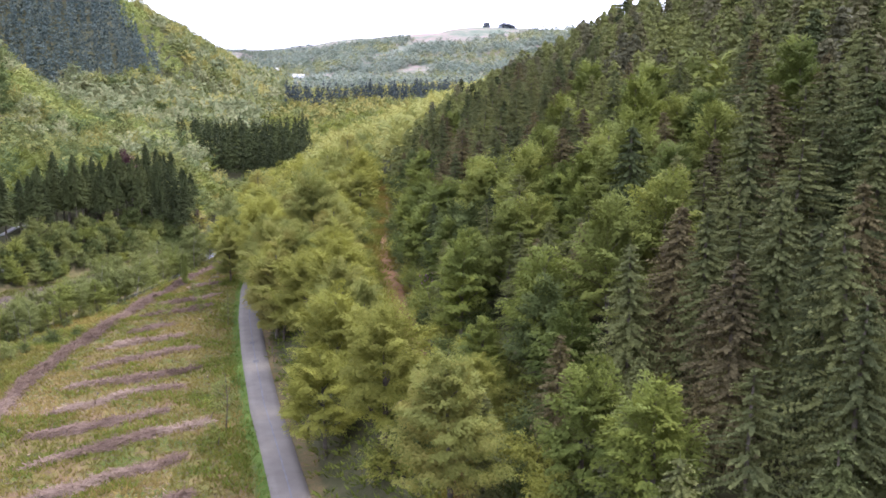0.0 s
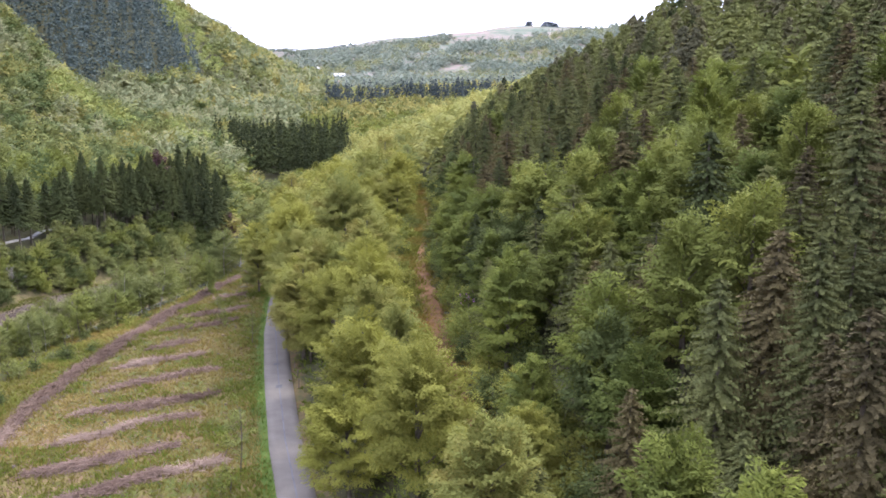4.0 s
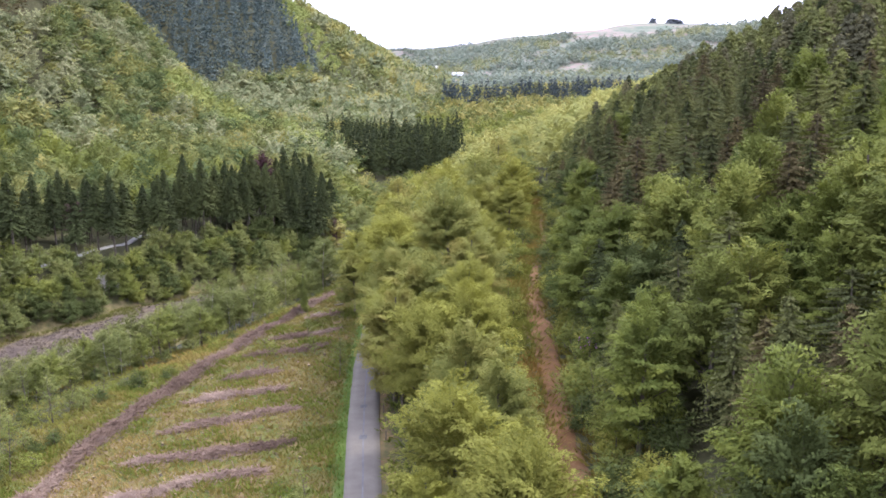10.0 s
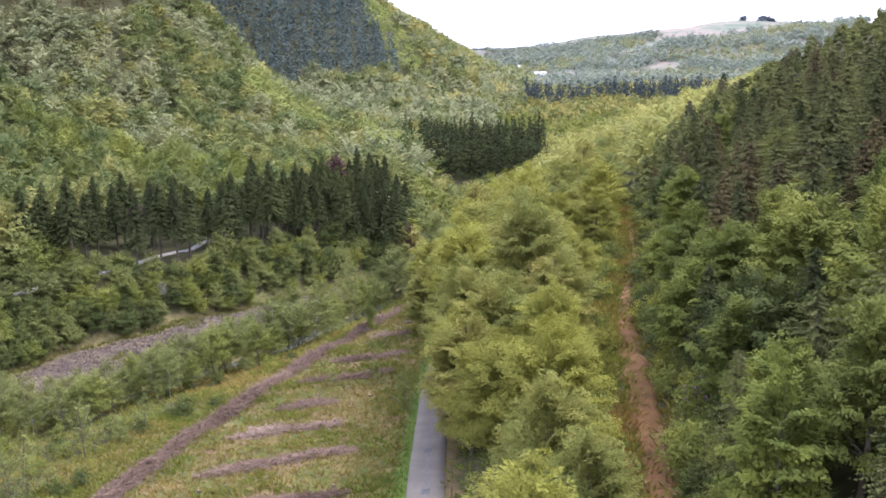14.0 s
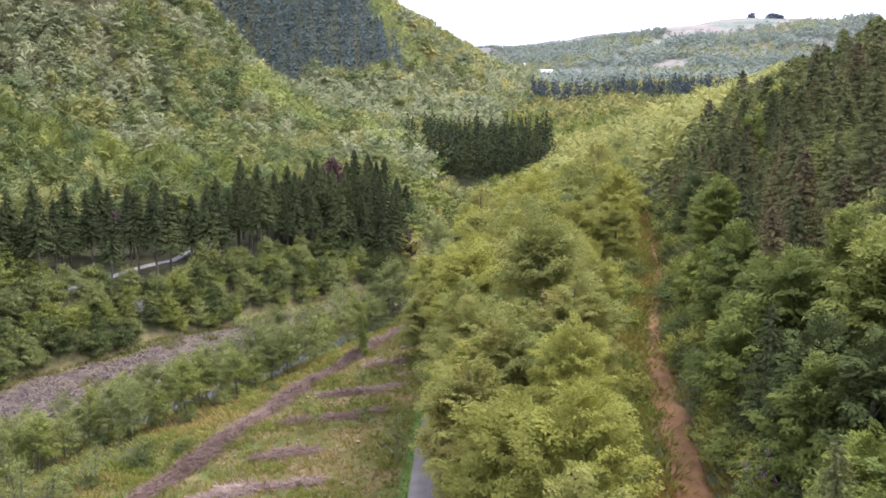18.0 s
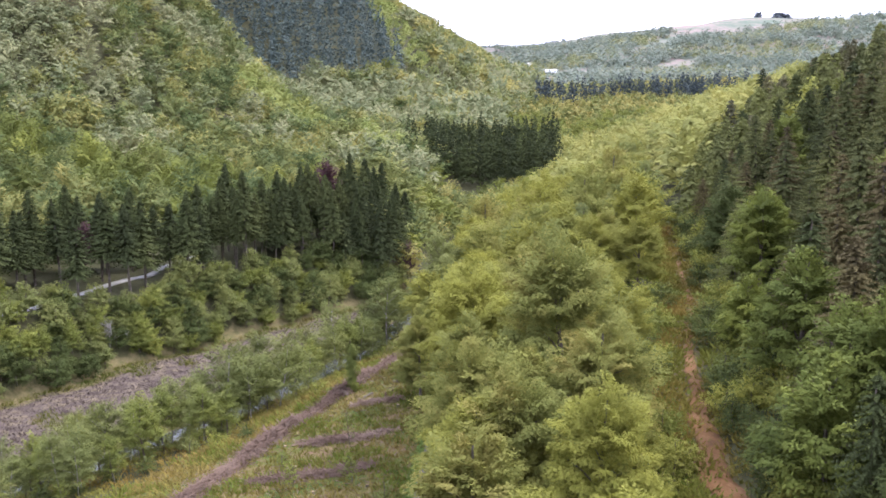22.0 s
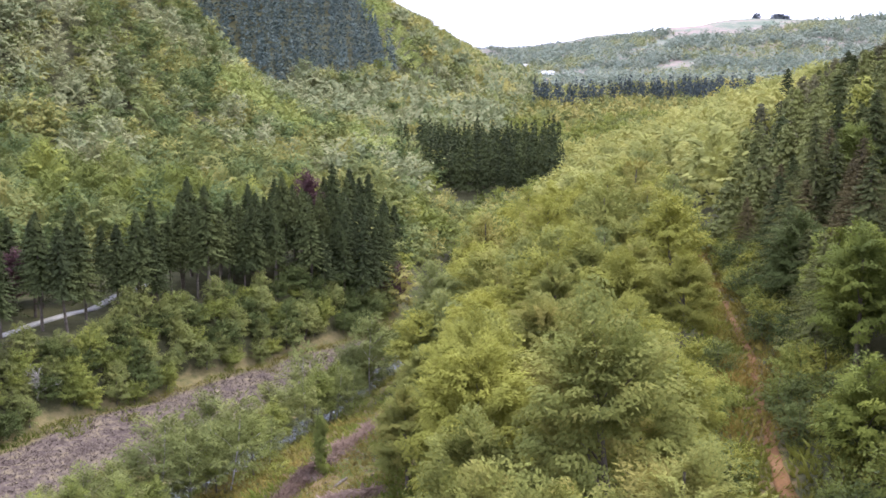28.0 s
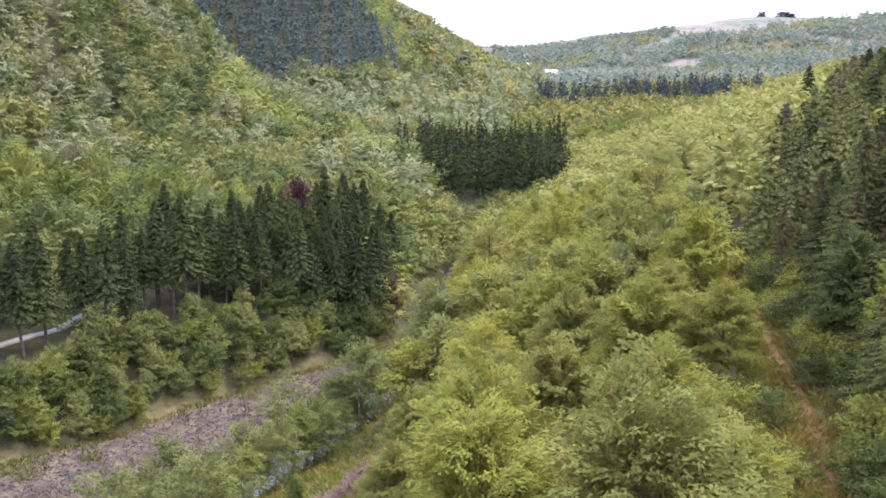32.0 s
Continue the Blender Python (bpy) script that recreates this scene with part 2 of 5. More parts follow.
def lumps(x, y, size, seed=0.0):
    """Soft rolling unevenness, about -1 to 1."""
    x, y = x / size, y / size
    return (np.sin(x * 1.3 + 2.1 * np.sin(y * 0.7 + seed) + seed) + np.sin(y * 1.7 + 1.6 * np.sin(x * 0.9 + seed * 2) + 1.3) + np.sin(x * 2.9 + y * 2.3 + seed) * 0.5) / 2.5


def land(x, y):
    """Height of the ground."""
    x, y = np.asarray(x, float), np.asarray(y, float)
    xr, xt = along(ROAD, y), along(TRACK, y)
    zt = 6.6 + np.clip((y - 80) * 0.028, -1, 4)
    xb = np.minimum(along(BRASH_LINE, y), xr - 3)
    xv = np.minimum(along(RIVER, y), xb - 7)
    toe = np.minimum(along(TOE, y), xv - 4)
    foot = np.minimum(along(FOOT, y), toe - 12)
    rise = smooth((y - 480) / 500) * 26
    keys = [(foot, 3.0 + 0 * x), (toe - 9, 0.5 + 0 * x), (toe, -7.4 + 0 * x), (xv - 3, -8.2 + 0 * x), (xv - 2.2, -9.0 + 0 * x), (xv + 2.2, -9.0 + 0 * x), (xv + 3.2, -7.8 + 0 * x),
            (xb - 1.5, -1.9 + 0 * x), (xr - 2.4, -0.25 + 0 * x), (xr - 1.5, 0 * x), (xr + 1.5, 0 * x), (xr + 2.6, 0.1 + 0 * x), (xt - 2.5, zt), (xt + 1.5, zt)]
    z = np.where(x <= keys[0][0], keys[0][1], keys[-1][1])
    for (xa, za), (xc, zc) in zip(keys, keys[1:]):
        k = np.clip((x - xa) / np.maximum(xc - xa, 0.3), 0, 1)
        z = np.where((x > xa) & (x <= xc), za + (zc - za) * k, z)
    z = np.where(z < 0, z * (1 - 0.9 * smooth((y - 385) / 35)), z)
    s = np.maximum(foot - x, 0)
    near = np.where(s < 115, 0.0026 * s * s, 34.4 + 0.6 * (s - 115))
    near = np.where(s > 300, 145.4 + 0.25 * (s - 300), near)
    crest = 456 + 0.75 * (-33 - x)
    near = near * (1 + 0.7 * smooth((y - 350) / 110)) + 4 * smooth((y - 380) / 70) * smooth(s / 15)
    near = near * (1 - 0.75 * smooth((y - crest) / 130))
    spur = np.where(x < 0, 45 - 0.6 * x, 45 - 0.3 * x)
    spur = np.minimum(np.maximum(spur, 0), 250) * smooth((y - 520) / 480) * (1 - 0.5 * smooth((y - 1050) / 500))
    hill = np.maximum(near, spur)
    r = np.maximum(x - xt - 1.5, 0)
    slope = 0.54 - 0.2 * smooth((y - 240) / 130)
    right = np.where(r < 150, slope * r, slope * 150 + 0.2 * (r - 150))
    far = smooth((y - 850) / 850) * (88 + 46 * smooth((x + 60) / 560) + 10 * lumps(x, y, 90, 3))
    far = far + smooth((y - 2100) / 1000) * 68
    z = z + np.maximum(np.maximum(hill, right), rise * (1 - smooth((y - 850) / 850)) + far)
    soft = smooth((np.abs(x - xr) - 2) / 6) * smooth((np.abs(x - xt) - 2) / 6) * smooth((np.abs(x - xv) - 4) / 4)
    return z + soft * (0.35 * lumps(x, y, 4.0) + 1.2 * lumps(x, y, 23.0, 1.0) * smooth((np.hypot(x, y - 120) - 120) / 200))


def spaced(a, b, fine_a, fine_b, step, grow):
    """Grid lines: even steps from fine_a to fine_b, growing outside."""
    mid = list(np.arange(fine_a, fine_b + step / 2, step))
    lo, hi, s = [], [], step
    v = fine_a
    while v > a:
        s *= grow
        v -= s
        lo.append(v)
    s, v = step, mid[-1]
    while v < b:
        s *= grow
        v += s
        hi.append(v)
    return np.array(lo[::-1] + mid + hi)


def mesh_of(name, verts, faces, material=None, flat=True):
    """A mesh from arrays; faces all of one size."""
    verts, faces = np.asarray(verts, np.float32), np.asarray(faces, np.int32)
    verts, soft, tone = np.ascontiguousarray(verts[:, :3]), verts[:, 3:6], verts[:, 6:]
    me = bpy.data.meshes.new(name)
    n, k = faces.shape
    me.vertices.add(len(verts))
    me.vertices.foreach_set("co", verts.ravel())
    me.loops.add(n * k)
    me.loops.foreach_set("vertex_index", faces.ravel())
    me.polygons.add(n)
    me.polygons.foreach_set("loop_start", np.arange(0, n * k, k, dtype=np.int32))
    me.polygons.foreach_set("use_smooth", np.full(n, not flat))
    me.update(calc_edges=True)
    if soft.shape[1]:
        me.attributes.new("custom_normal", "FLOAT_VECTOR", "POINT").data.foreach_set("vector", np.ascontiguousarray(soft).ravel())
    if tone.shape[1]:
        me.attributes.new("tone", "FLOAT", "POINT").data.foreach_set("value", np.ascontiguousarray(tone).ravel())
    if material:
        me.materials.append(material)
    return me


def piece(name, verts, faces, material, parent=None, label="", flat=True):
    ob = new(name, mesh_of(name, verts, faces, material, flat))
    if parent:
        ob.parent = parent
    return tagged(ob, label) if label else ob


gx = spaced(-2600, 2600, -75, 42, 1.3, 1.07)
gy = spaced(-500, 4300, 45, 260, 2.0, 1.06)
GX, GY = np.meshgrid(gx, gy)
GZ = land(GX, GY)
ny, nx = GX.shape
idx = np.arange(nx * ny).reshape(ny, nx)
quads = np.stack([idx[:-1, :-1], idx[:-1, 1:], idx[1:, 1:], idx[1:, :-1]], -1).reshape(-1, 4)
ground = piece("ground", np.stack([GX, GY, GZ], -1).reshape(-1, 3), quads, None, flat=False)
tagged(ground, "rough valley ground with cut grass and forest floor", "ground", kind="structure")


def zones(x, y):
    """Cover of the ground: felled field, heather flat, lush verge; litter track, moor, straw edge."""
    xr, xt, xb, xv, toe = along(ROAD, y), along(TRACK, y), along(BRASH_LINE, y), along(RIVER, y), along(TOE, y)
    field = smooth((x - xb + 12) / 6) * smooth((xr - 1.5 - x) / 1.5) * smooth((205 - y) / 12)
    heather = smooth((xv - 5 - x) / 3) * smooth((x - toe - 1.5) / 2.5) * smooth((290 - y) / 30)
    verge = smooth((x - xr + 3.2) / 1.2) * smooth((xr - x) / 0.5) * smooth((175 - y) / 10)
    litter = 0.8 * smooth((x - xt + 3.4) / 2) * smooth((xt + 1.6 - x) / 1.0) * smooth((230 - y) / 20)
    litter = np.maximum(litter, 0.85 * smooth((x - xr) / 0.5) * smooth((xr + 3.6 - x) / 1.4) * smooth((185 - y) / 10))
    moor = smooth((y - 900) / 250) * smooth((x + 0.03 * y) / 50)
    straw = 0.85 * smooth((xv + 14 - x) / 6) * smooth((x - toe + 3) / 3) * smooth((285 - y) / 30)
    return np.stack([field, heather, verge, 1 + 0 * field], -1), np.stack([litter, moor, straw, 1 + 0 * field], -1)


for zname, zval in zip(("cover", "edge"), zones(GX.ravel(), GY.ravel())):
    att = ground.data.attributes.new(zname, "FLOAT_COLOR", "POINT")
    att.data.foreach_set("color", zval.astype(np.float32).ravel())

gm, gt, gout = mat("valley_ground")
cov, edg = (gt.nodes.new("ShaderNodeAttribute") for _ in range(2))
cov.attribute_name, edg.attribute_name = "cover", "edge"
csep, esep = (gt.nodes.new("ShaderNodeSeparateColor") for _ in range(2))
gt.links.new(cov.outputs["Color"], csep.inputs[0])
gt.links.new(edg.outputs["Color"], esep.inputs[0])
nbig, nmid, nsmall = tex_noise(gt, 0.12, 4), tex_noise(gt, 0.7, 5, 0.65), tex_noise(gt, 5.0, 4, 0.7)


def cover(weight):
    """A cover's weight with a ragged edge."""
    w = arith(gt, "ADD", weight, arith(gt, "MULTIPLY", arith(gt, "SUBTRACT", nmid, 0.5), 0.9))
    return arith(gt, "MULTIPLY", arith(gt, "SUBTRACT", w, 0.35), 3.0, True)


grain = arith(gt, "ADD", arith(gt, "MULTIPLY", nmid, 0.6), arith(gt, "MULTIPLY", nsmall, 0.4))
gc = ramp(gt, grain, [(0.3, (0.022, 0.024, 0.012)), (0.5, (0.045, 0.045, 0.02)), (0.7, (0.07, 0.06, 0.035))])
cmoor = ramp(gt, arith(gt, "ADD", arith(gt, "MULTIPLY", tex_noise(gt, 0.018, 6, 0.7), 0.7), arith(gt, "MULTIPLY", nbig, 0.3)),
             [(0.42, (0.08, 0.105, 0.075)), (0.49, (0.13, 0.13, 0.10)), (0.56, (0.185, 0.145, 0.13))])
gc = mixc(gt, cover(esep.outputs[1]), gc, cmoor)
cstraw = ramp(gt, grain, [(0.35, (0.045, 0.055, 0.018)), (0.5, (0.12, 0.10, 0.045)), (0.65, (0.18, 0.14, 0.075))])
gc = mixc(gt, cover(esep.outputs[2]), gc, cstraw)
cfield = ramp(gt, arith(gt, "ADD", arith(gt, "MULTIPLY", tex_noise(gt, 0.28, 4, 0.6), 0.6), arith(gt, "MULTIPLY", grain, 0.4)),
              [(0.40, (0.045, 0.062, 0.013)), (0.47, (0.072, 0.08, 0.02)), (0.53, (0.12, 0.096, 0.036)), (0.60, (0.13, 0.085, 0.05))])
gc = mixc(gt, cover(csep.outputs[0]), gc, cfield)
cheath = ramp(gt, grain, [(0.36, (0.050, 0.037, 0.032)), (0.5, (0.085, 0.066, 0.054)), (0.62, (0.15, 0.122, 0.075))])
gc = mixc(gt, cover(csep.outputs[1]), gc, cheath)
clit = ramp(gt, grain, [(0.34, (0.035, 0.05, 0.016)), (0.5, (0.085, 0.065, 0.03)), (0.66, (0.14, 0.085, 0.045))])
gc = mixc(gt, cover(esep.outputs[0]), gc, clit)
cverge = ramp(gt, grain, [(0.34, (0.04, 0.068, 0.012)), (0.5, (0.06, 0.095, 0.018)), (0.66, (0.09, 0.11, 0.028))])
gc = mixc(gt, cover(csep.outputs[2]), gc, cverge)
gp = node(gt, "BsdfPrincipled", Roughness=0.95)
gp.inputs["Specular IOR Level"].default_value = 0.1
gb = node(gt, "Bump", Strength=0.7, Distance=0.25)
gt.links.new(grain, gb.inputs["Height"])
gt.links.new(gc, gp.inputs["Base Color"])
gt.links.new(gb.outputs[0], gp.inputs["Normal"])
gt.links.new(gp.outputs[0], gout.inputs[0])
ground.data.materials.append(gm)


def ribbon(name, table, y0, y1, step, half, lift, material, label, wob=0.0, crown=0.0):
    """A strip that follows a line over the land, with a few lanes across."""
    ys = np.arange(y0, y1 + step / 2, step)
    xs = along(table, ys)
    dx = np.gradient(xs, ys)
    nrm = np.stack([np.ones_like(dx), -dx], -1) / np.hypot(1, dx)[:, None]
    lanes = np.array([-1, -0.96, -0.5, 0, 0.5, 0.96, 1.0])
    drop = np.array([-0.25, 0, 0.6, 1, 0.6, 0, -0.25]) * crown
    drop[0] = drop[-1] = -0.22
    half = half(ys)[:, None] if callable(half) else half
    w = half * (1 + wob * lumps(ys, ys * 0.3, 2.0)[:, None] * np.sign(lanes))
    P = np.zeros((len(ys), len(lanes), 3))
    P[..., 0] = xs[:, None] + nrm[:, :1] * lanes * w
    P[..., 1] = ys[:, None] + nrm[:, 1:] * lanes * w
    P[..., 2] = land(xs, ys)[:, None] + lift + drop
    n, m = P.shape[:2]
    i = np.arange(n * m).reshape(n, m)
    q = np.stack([i[:-1, :-1], i[:-1, 1:], i[1:, 1:], i[1:, :-1]], -1).reshape(-1, 4)
    ob = piece(name, P.reshape(-1, 3), q, material, flat=False)
    return tagged(ob, label, name, kind="structure")


road = ribbon("road", ROAD, -55, 230, 2.0, 1.55, 0.09, ASPHALT, "narrow worn grey tarmac lane along the cleared field", 0.02, 0.05)
track = ribbon("track", TRACK, 20, 196, 0.5, lambda y: 1.1 - 0.75 * smooth((y - 122) / 40), 0.10, TRACK_EARTH, "disused track of reddish bracken litter below the slope", 0.45, 0.04)

wy = np.arange(20, 420, 3.0)
wx = np.minimum(along(RIVER, wy), np.minimum(along(BRASH_LINE, wy), along(ROAD, wy) - 3) - 7)
WATER, wt, wo = mat("river_water")
wp = node(wt, "BsdfPrincipled", Roughness=0.12)
wp.inputs["Base Color"].default_value = (0.05, 0.055, 0.05, 1)
wb = node(wt, "Bump", Strength=0.5, Distance=0.1)
wt.links.new(tex_noise(wt, 2.2, 4), wb.inputs["Height"])
wt.links.new(wb.outputs[0], wp.inputs["Normal"])
wt.links.new(wp.outputs[0], wo.inputs[0])
WP = np.stack([np.stack([wx + s * 3.0, wy, 0 * wy - 8.55], -1) for s in (-1, 0, 1)], 1)
wi = np.arange(WP.shape[0] * 3).reshape(-1, 3)
water = piece("water", WP.reshape(-1, 3), np.stack([wi[:-1, :-1], wi[:-1, 1:], wi[1:, 1:], wi[1:, :-1]], -1).reshape(-1, 4), WATER, flat=False)
tagged(water, "shallow river with pale ripples between wooded banks", "river", kind="structure")
FARTRACK = [(150, -84), (170, -75), (190, -67), (200, -63), (208, -60), (216, -57.3), (222, -55), (230, -52.6), (245, -50)]

# ---- trees ----
rng = np.random.default_rng(7)


def unit(v):
    return v / np.maximum(np.linalg.norm(v, axis=-1, keepdims=True), 1e-6)


def leaf_tris(pos, normal, out, length, width, r, stray=0.55, soft=None):
    """One pointed leaf spray a position: a triangle that lies across its normal and points outwards."""
    n = unit(normal)
    t = unit(out + r.normal(0, stray, pos.shape))
    t = unit(t - n * (t * n).sum(-1, keepdims=True))
    b = np.cross(n, t)
    ln = length * r.uniform(0.65, 1.35, (len(pos), 1))
    wd = width * r.uniform(0.7, 1.3, (len(pos), 1))
    v = np.stack([pos + b * wd / 2 - t * ln * 0.4, pos - b * wd / 2 - t * ln * 0.4, pos + t * ln * 0.6], 1)
    if soft is None:
        return v.reshape(-1, 3)
    return np.concatenate([v, np.repeat(unit(soft)[:, None], 3, 1)], -1).reshape(-1, 6)


def tri_faces(v):
    return np.arange(len(v), dtype=np.int32).reshape(-1, 3)


def crown_leaves(r, clumps, per, rx, rz, zc, length, width, taper=0.35, shell=0.0):
    """Fans of leafy sprays that sweep out and up from an uneven egg-shaped crown."""
    i = np.arange(clumps)
    zz, ph = 1 - 1.8 * (i + 0.5) / clumps, i * 2.39996 + r.uniform(0, 6)
    d = unit(np.stack([np.cos(ph) * np.sqrt(1 - zz * zz), np.sin(ph) * np.sqrt(1 - zz * zz), zz], -1) + r.normal(0, 0.13, (clumps, 3)))
    inner = r.uniform(size=(clumps, 1)) < 0.24 * (1 - shell)
    rad = np.where(inner, r.uniform(0.35, 0.7, (clumps, 1)), r.uniform(0.76, 1.03, (clumps, 1)))
    az = np.arctan2(d[:, 1], d[:, 0])
    lob = 1 + 0.13 * np.sin(az * 3 + r.uniform(0, 6) + d[:, 2] * 2)[:, None] + 0.08 * np.sin(az * 5 + r.uniform(0, 6))[:, None]
    c = d * rad
    shape = 1 - taper * np.clip(c[:, 2:], -0.3, 1)
    c = np.concatenate([c[:, :2] * rx * shape * lob, c[:, 2:] * rz * (1 + 0.35 * (lob - 1))], 1) + np.array([0, 0, zc])
    ball = unit((c - [0, 0, zc]) / [rx, rx, rz])
    a = unit(ball * [1, 1, 0.55] + np.array([0, 0, 0.5]) + r.normal(0, 0.16, c.shape))
    side = unit(np.cross(a, unit(np.array([0, 0, 1.0]) + r.normal(0, 0.18, c.shape))))
    top = np.cross(side, a)
    top = top * np.sign(top[:, 2:] + 1e-6)
    cr = (rx * (60 / clumps) ** 0.33 * r.uniform(0.3, 0.46, (clumps, 1)))[:, None]
    u, th = np.sqrt(r.uniform(0, 1, (clumps, per, 1))), r.uniform(0, 6.283, (clumps, per, 1))
    ca, sa = u * np.cos(th), u * np.sin(th)
    rise = 0.42 * (1 - u * u) + r.normal(0, 0.1 - 0.07 * shell, u.shape) - 0.2 * (r.uniform(size=u.shape) < 0.2 * (1 - shell))
    p = c[:, None] + cr * (a[:, None] * ca * 1.1 + side[:, None] * sa * 0.9 + top[:, None] * rise)
    dome = unit(top[:, None] * 0.75 + a[:, None] * ca * 0.8 + side[:, None] * sa * 0.8 + ball[:, None] * 0.35)
    p, dome = p.reshape(-1, 3), dome.reshape(-1, 3)
    way = (a[:, None] * (0.7 + 0.5 * ca) + side[:, None] * sa * 0.75).reshape(-1, 3)
    whole = unit((p - [0, 0, zc]) / [rx, rx, rz])
    jolt = np.repeat(r.normal(0, 0.13 - 0.06 * shell, (clumps, 3)), per, 0)
    rounded = whole * (0.45 + 0.45 * shell) + dome * (0.6 - 0.3 * shell) + np.array([0, 0, 0.12]) + jolt + r.normal(0, 0.1 - 0.06 * shell, p.shape)
    lv = leaf_tris(p, dome + r.normal(0, 0.28 - 0.2 * shell, p.shape), way, length, width, r, 0.3, rounded)
    tone = np.repeat(r.normal(0, 0.1, clumps), per * 3)[:, None]
    return np.concatenate([lv, tone], 1), c


def tube(path, radii, sides=6):
    path, radii = np.asarray(path, float), np.asarray(radii, float)
    d = unit(np.gradient(path, axis=0))
    a = unit(np.cross(d, np.array([0.31, 0.87, 0.38])))
    b = np.cross(d, a)
    ang = np.linspace(0, 2 * np.pi, sides, endpoint=False)
    v = path[:, None] + radii[:, None, None] * (a[:, None] * np.cos(ang)[:, None] + b[:, None] * np.sin(ang)[:, None])
    n = len(path)
    i = np.arange(n * sides).reshape(n, sides)
    j = np.roll(i, -1, 1)
    return v.reshape(-1, 3), np.stack([i[:-1], j[:-1], j[1:], i[1:]], -1).reshape(-1, 4)


def merged(tubes):
    vs, fs, k = [], [], 0
    for v, f in tubes:
        vs.append(v)
        fs.append(f + k)
        k += len(v)
    return np.concatenate(vs), np.concatenate(fs)


def wood_of(r, height, girth, tips, lean=0.25):
    """A tapered, slightly bent trunk."""
    bend = r.normal(0, lean, 2)
    h = np.linspace(-0.6, height, 7)
    k = np.clip(h / height, 0, 1)
    path = np.stack([bend[0] * np.sin(k * 2.4), bend[1] * np.sin(k * 2.9), h], -1)
    trunk = tube(path, girth * (1.15 - k) ** 0.8 + 0.02)
    limbs = []
    for tip in tips:
        z0 = min(max(tip[2] - 0.55 * np.hypot(tip[0], tip[1]) - 0.6, 0.25 * height), height * 0.93)
        s = np.array([bend[0] * np.sin(z0 / height * 2.4), bend[1] * np.sin(z0 / height * 2.9), z0])
        m = (s + tip) / 2 + np.array([0, 0, 0.25 * (tip[2] - z0)]) * 0.4
        limbs.append(tube([s, m, tip], [girth * 0.42, girth * 0.26, 0.025], 5))
    return trunk, limbs


def make_tree(name, r, height, radius, leaves, bark, clumps, per, length, width, label, base=0.22, taper=0.35, limbs=7, girth=None, openness=0.0):
    root = new(name)
    zc = height * (base + 1) / 2
    lv, c = crown_leaves(r, clumps, per, radius, height * (1 - base) / 2, zc, length, width, taper)
    trunk, lb = wood_of(r, height * 0.93, girth or height * 0.017, c[r.permutation(len(c))[:limbs]])
    if name not in ("broadleaf_tree", "sapling"):
        trunk, lb = merged([trunk] + lb), []
    stem = piece("trunk", *trunk, bark, root, flat=False)
    for lv_, lf_ in lb:
        piece("limb", lv_, lf_, bark, stem, flat=False)
    piece("crown", lv, tri_faces(lv), leaves, root)
    return tagged(root, label, "tree")


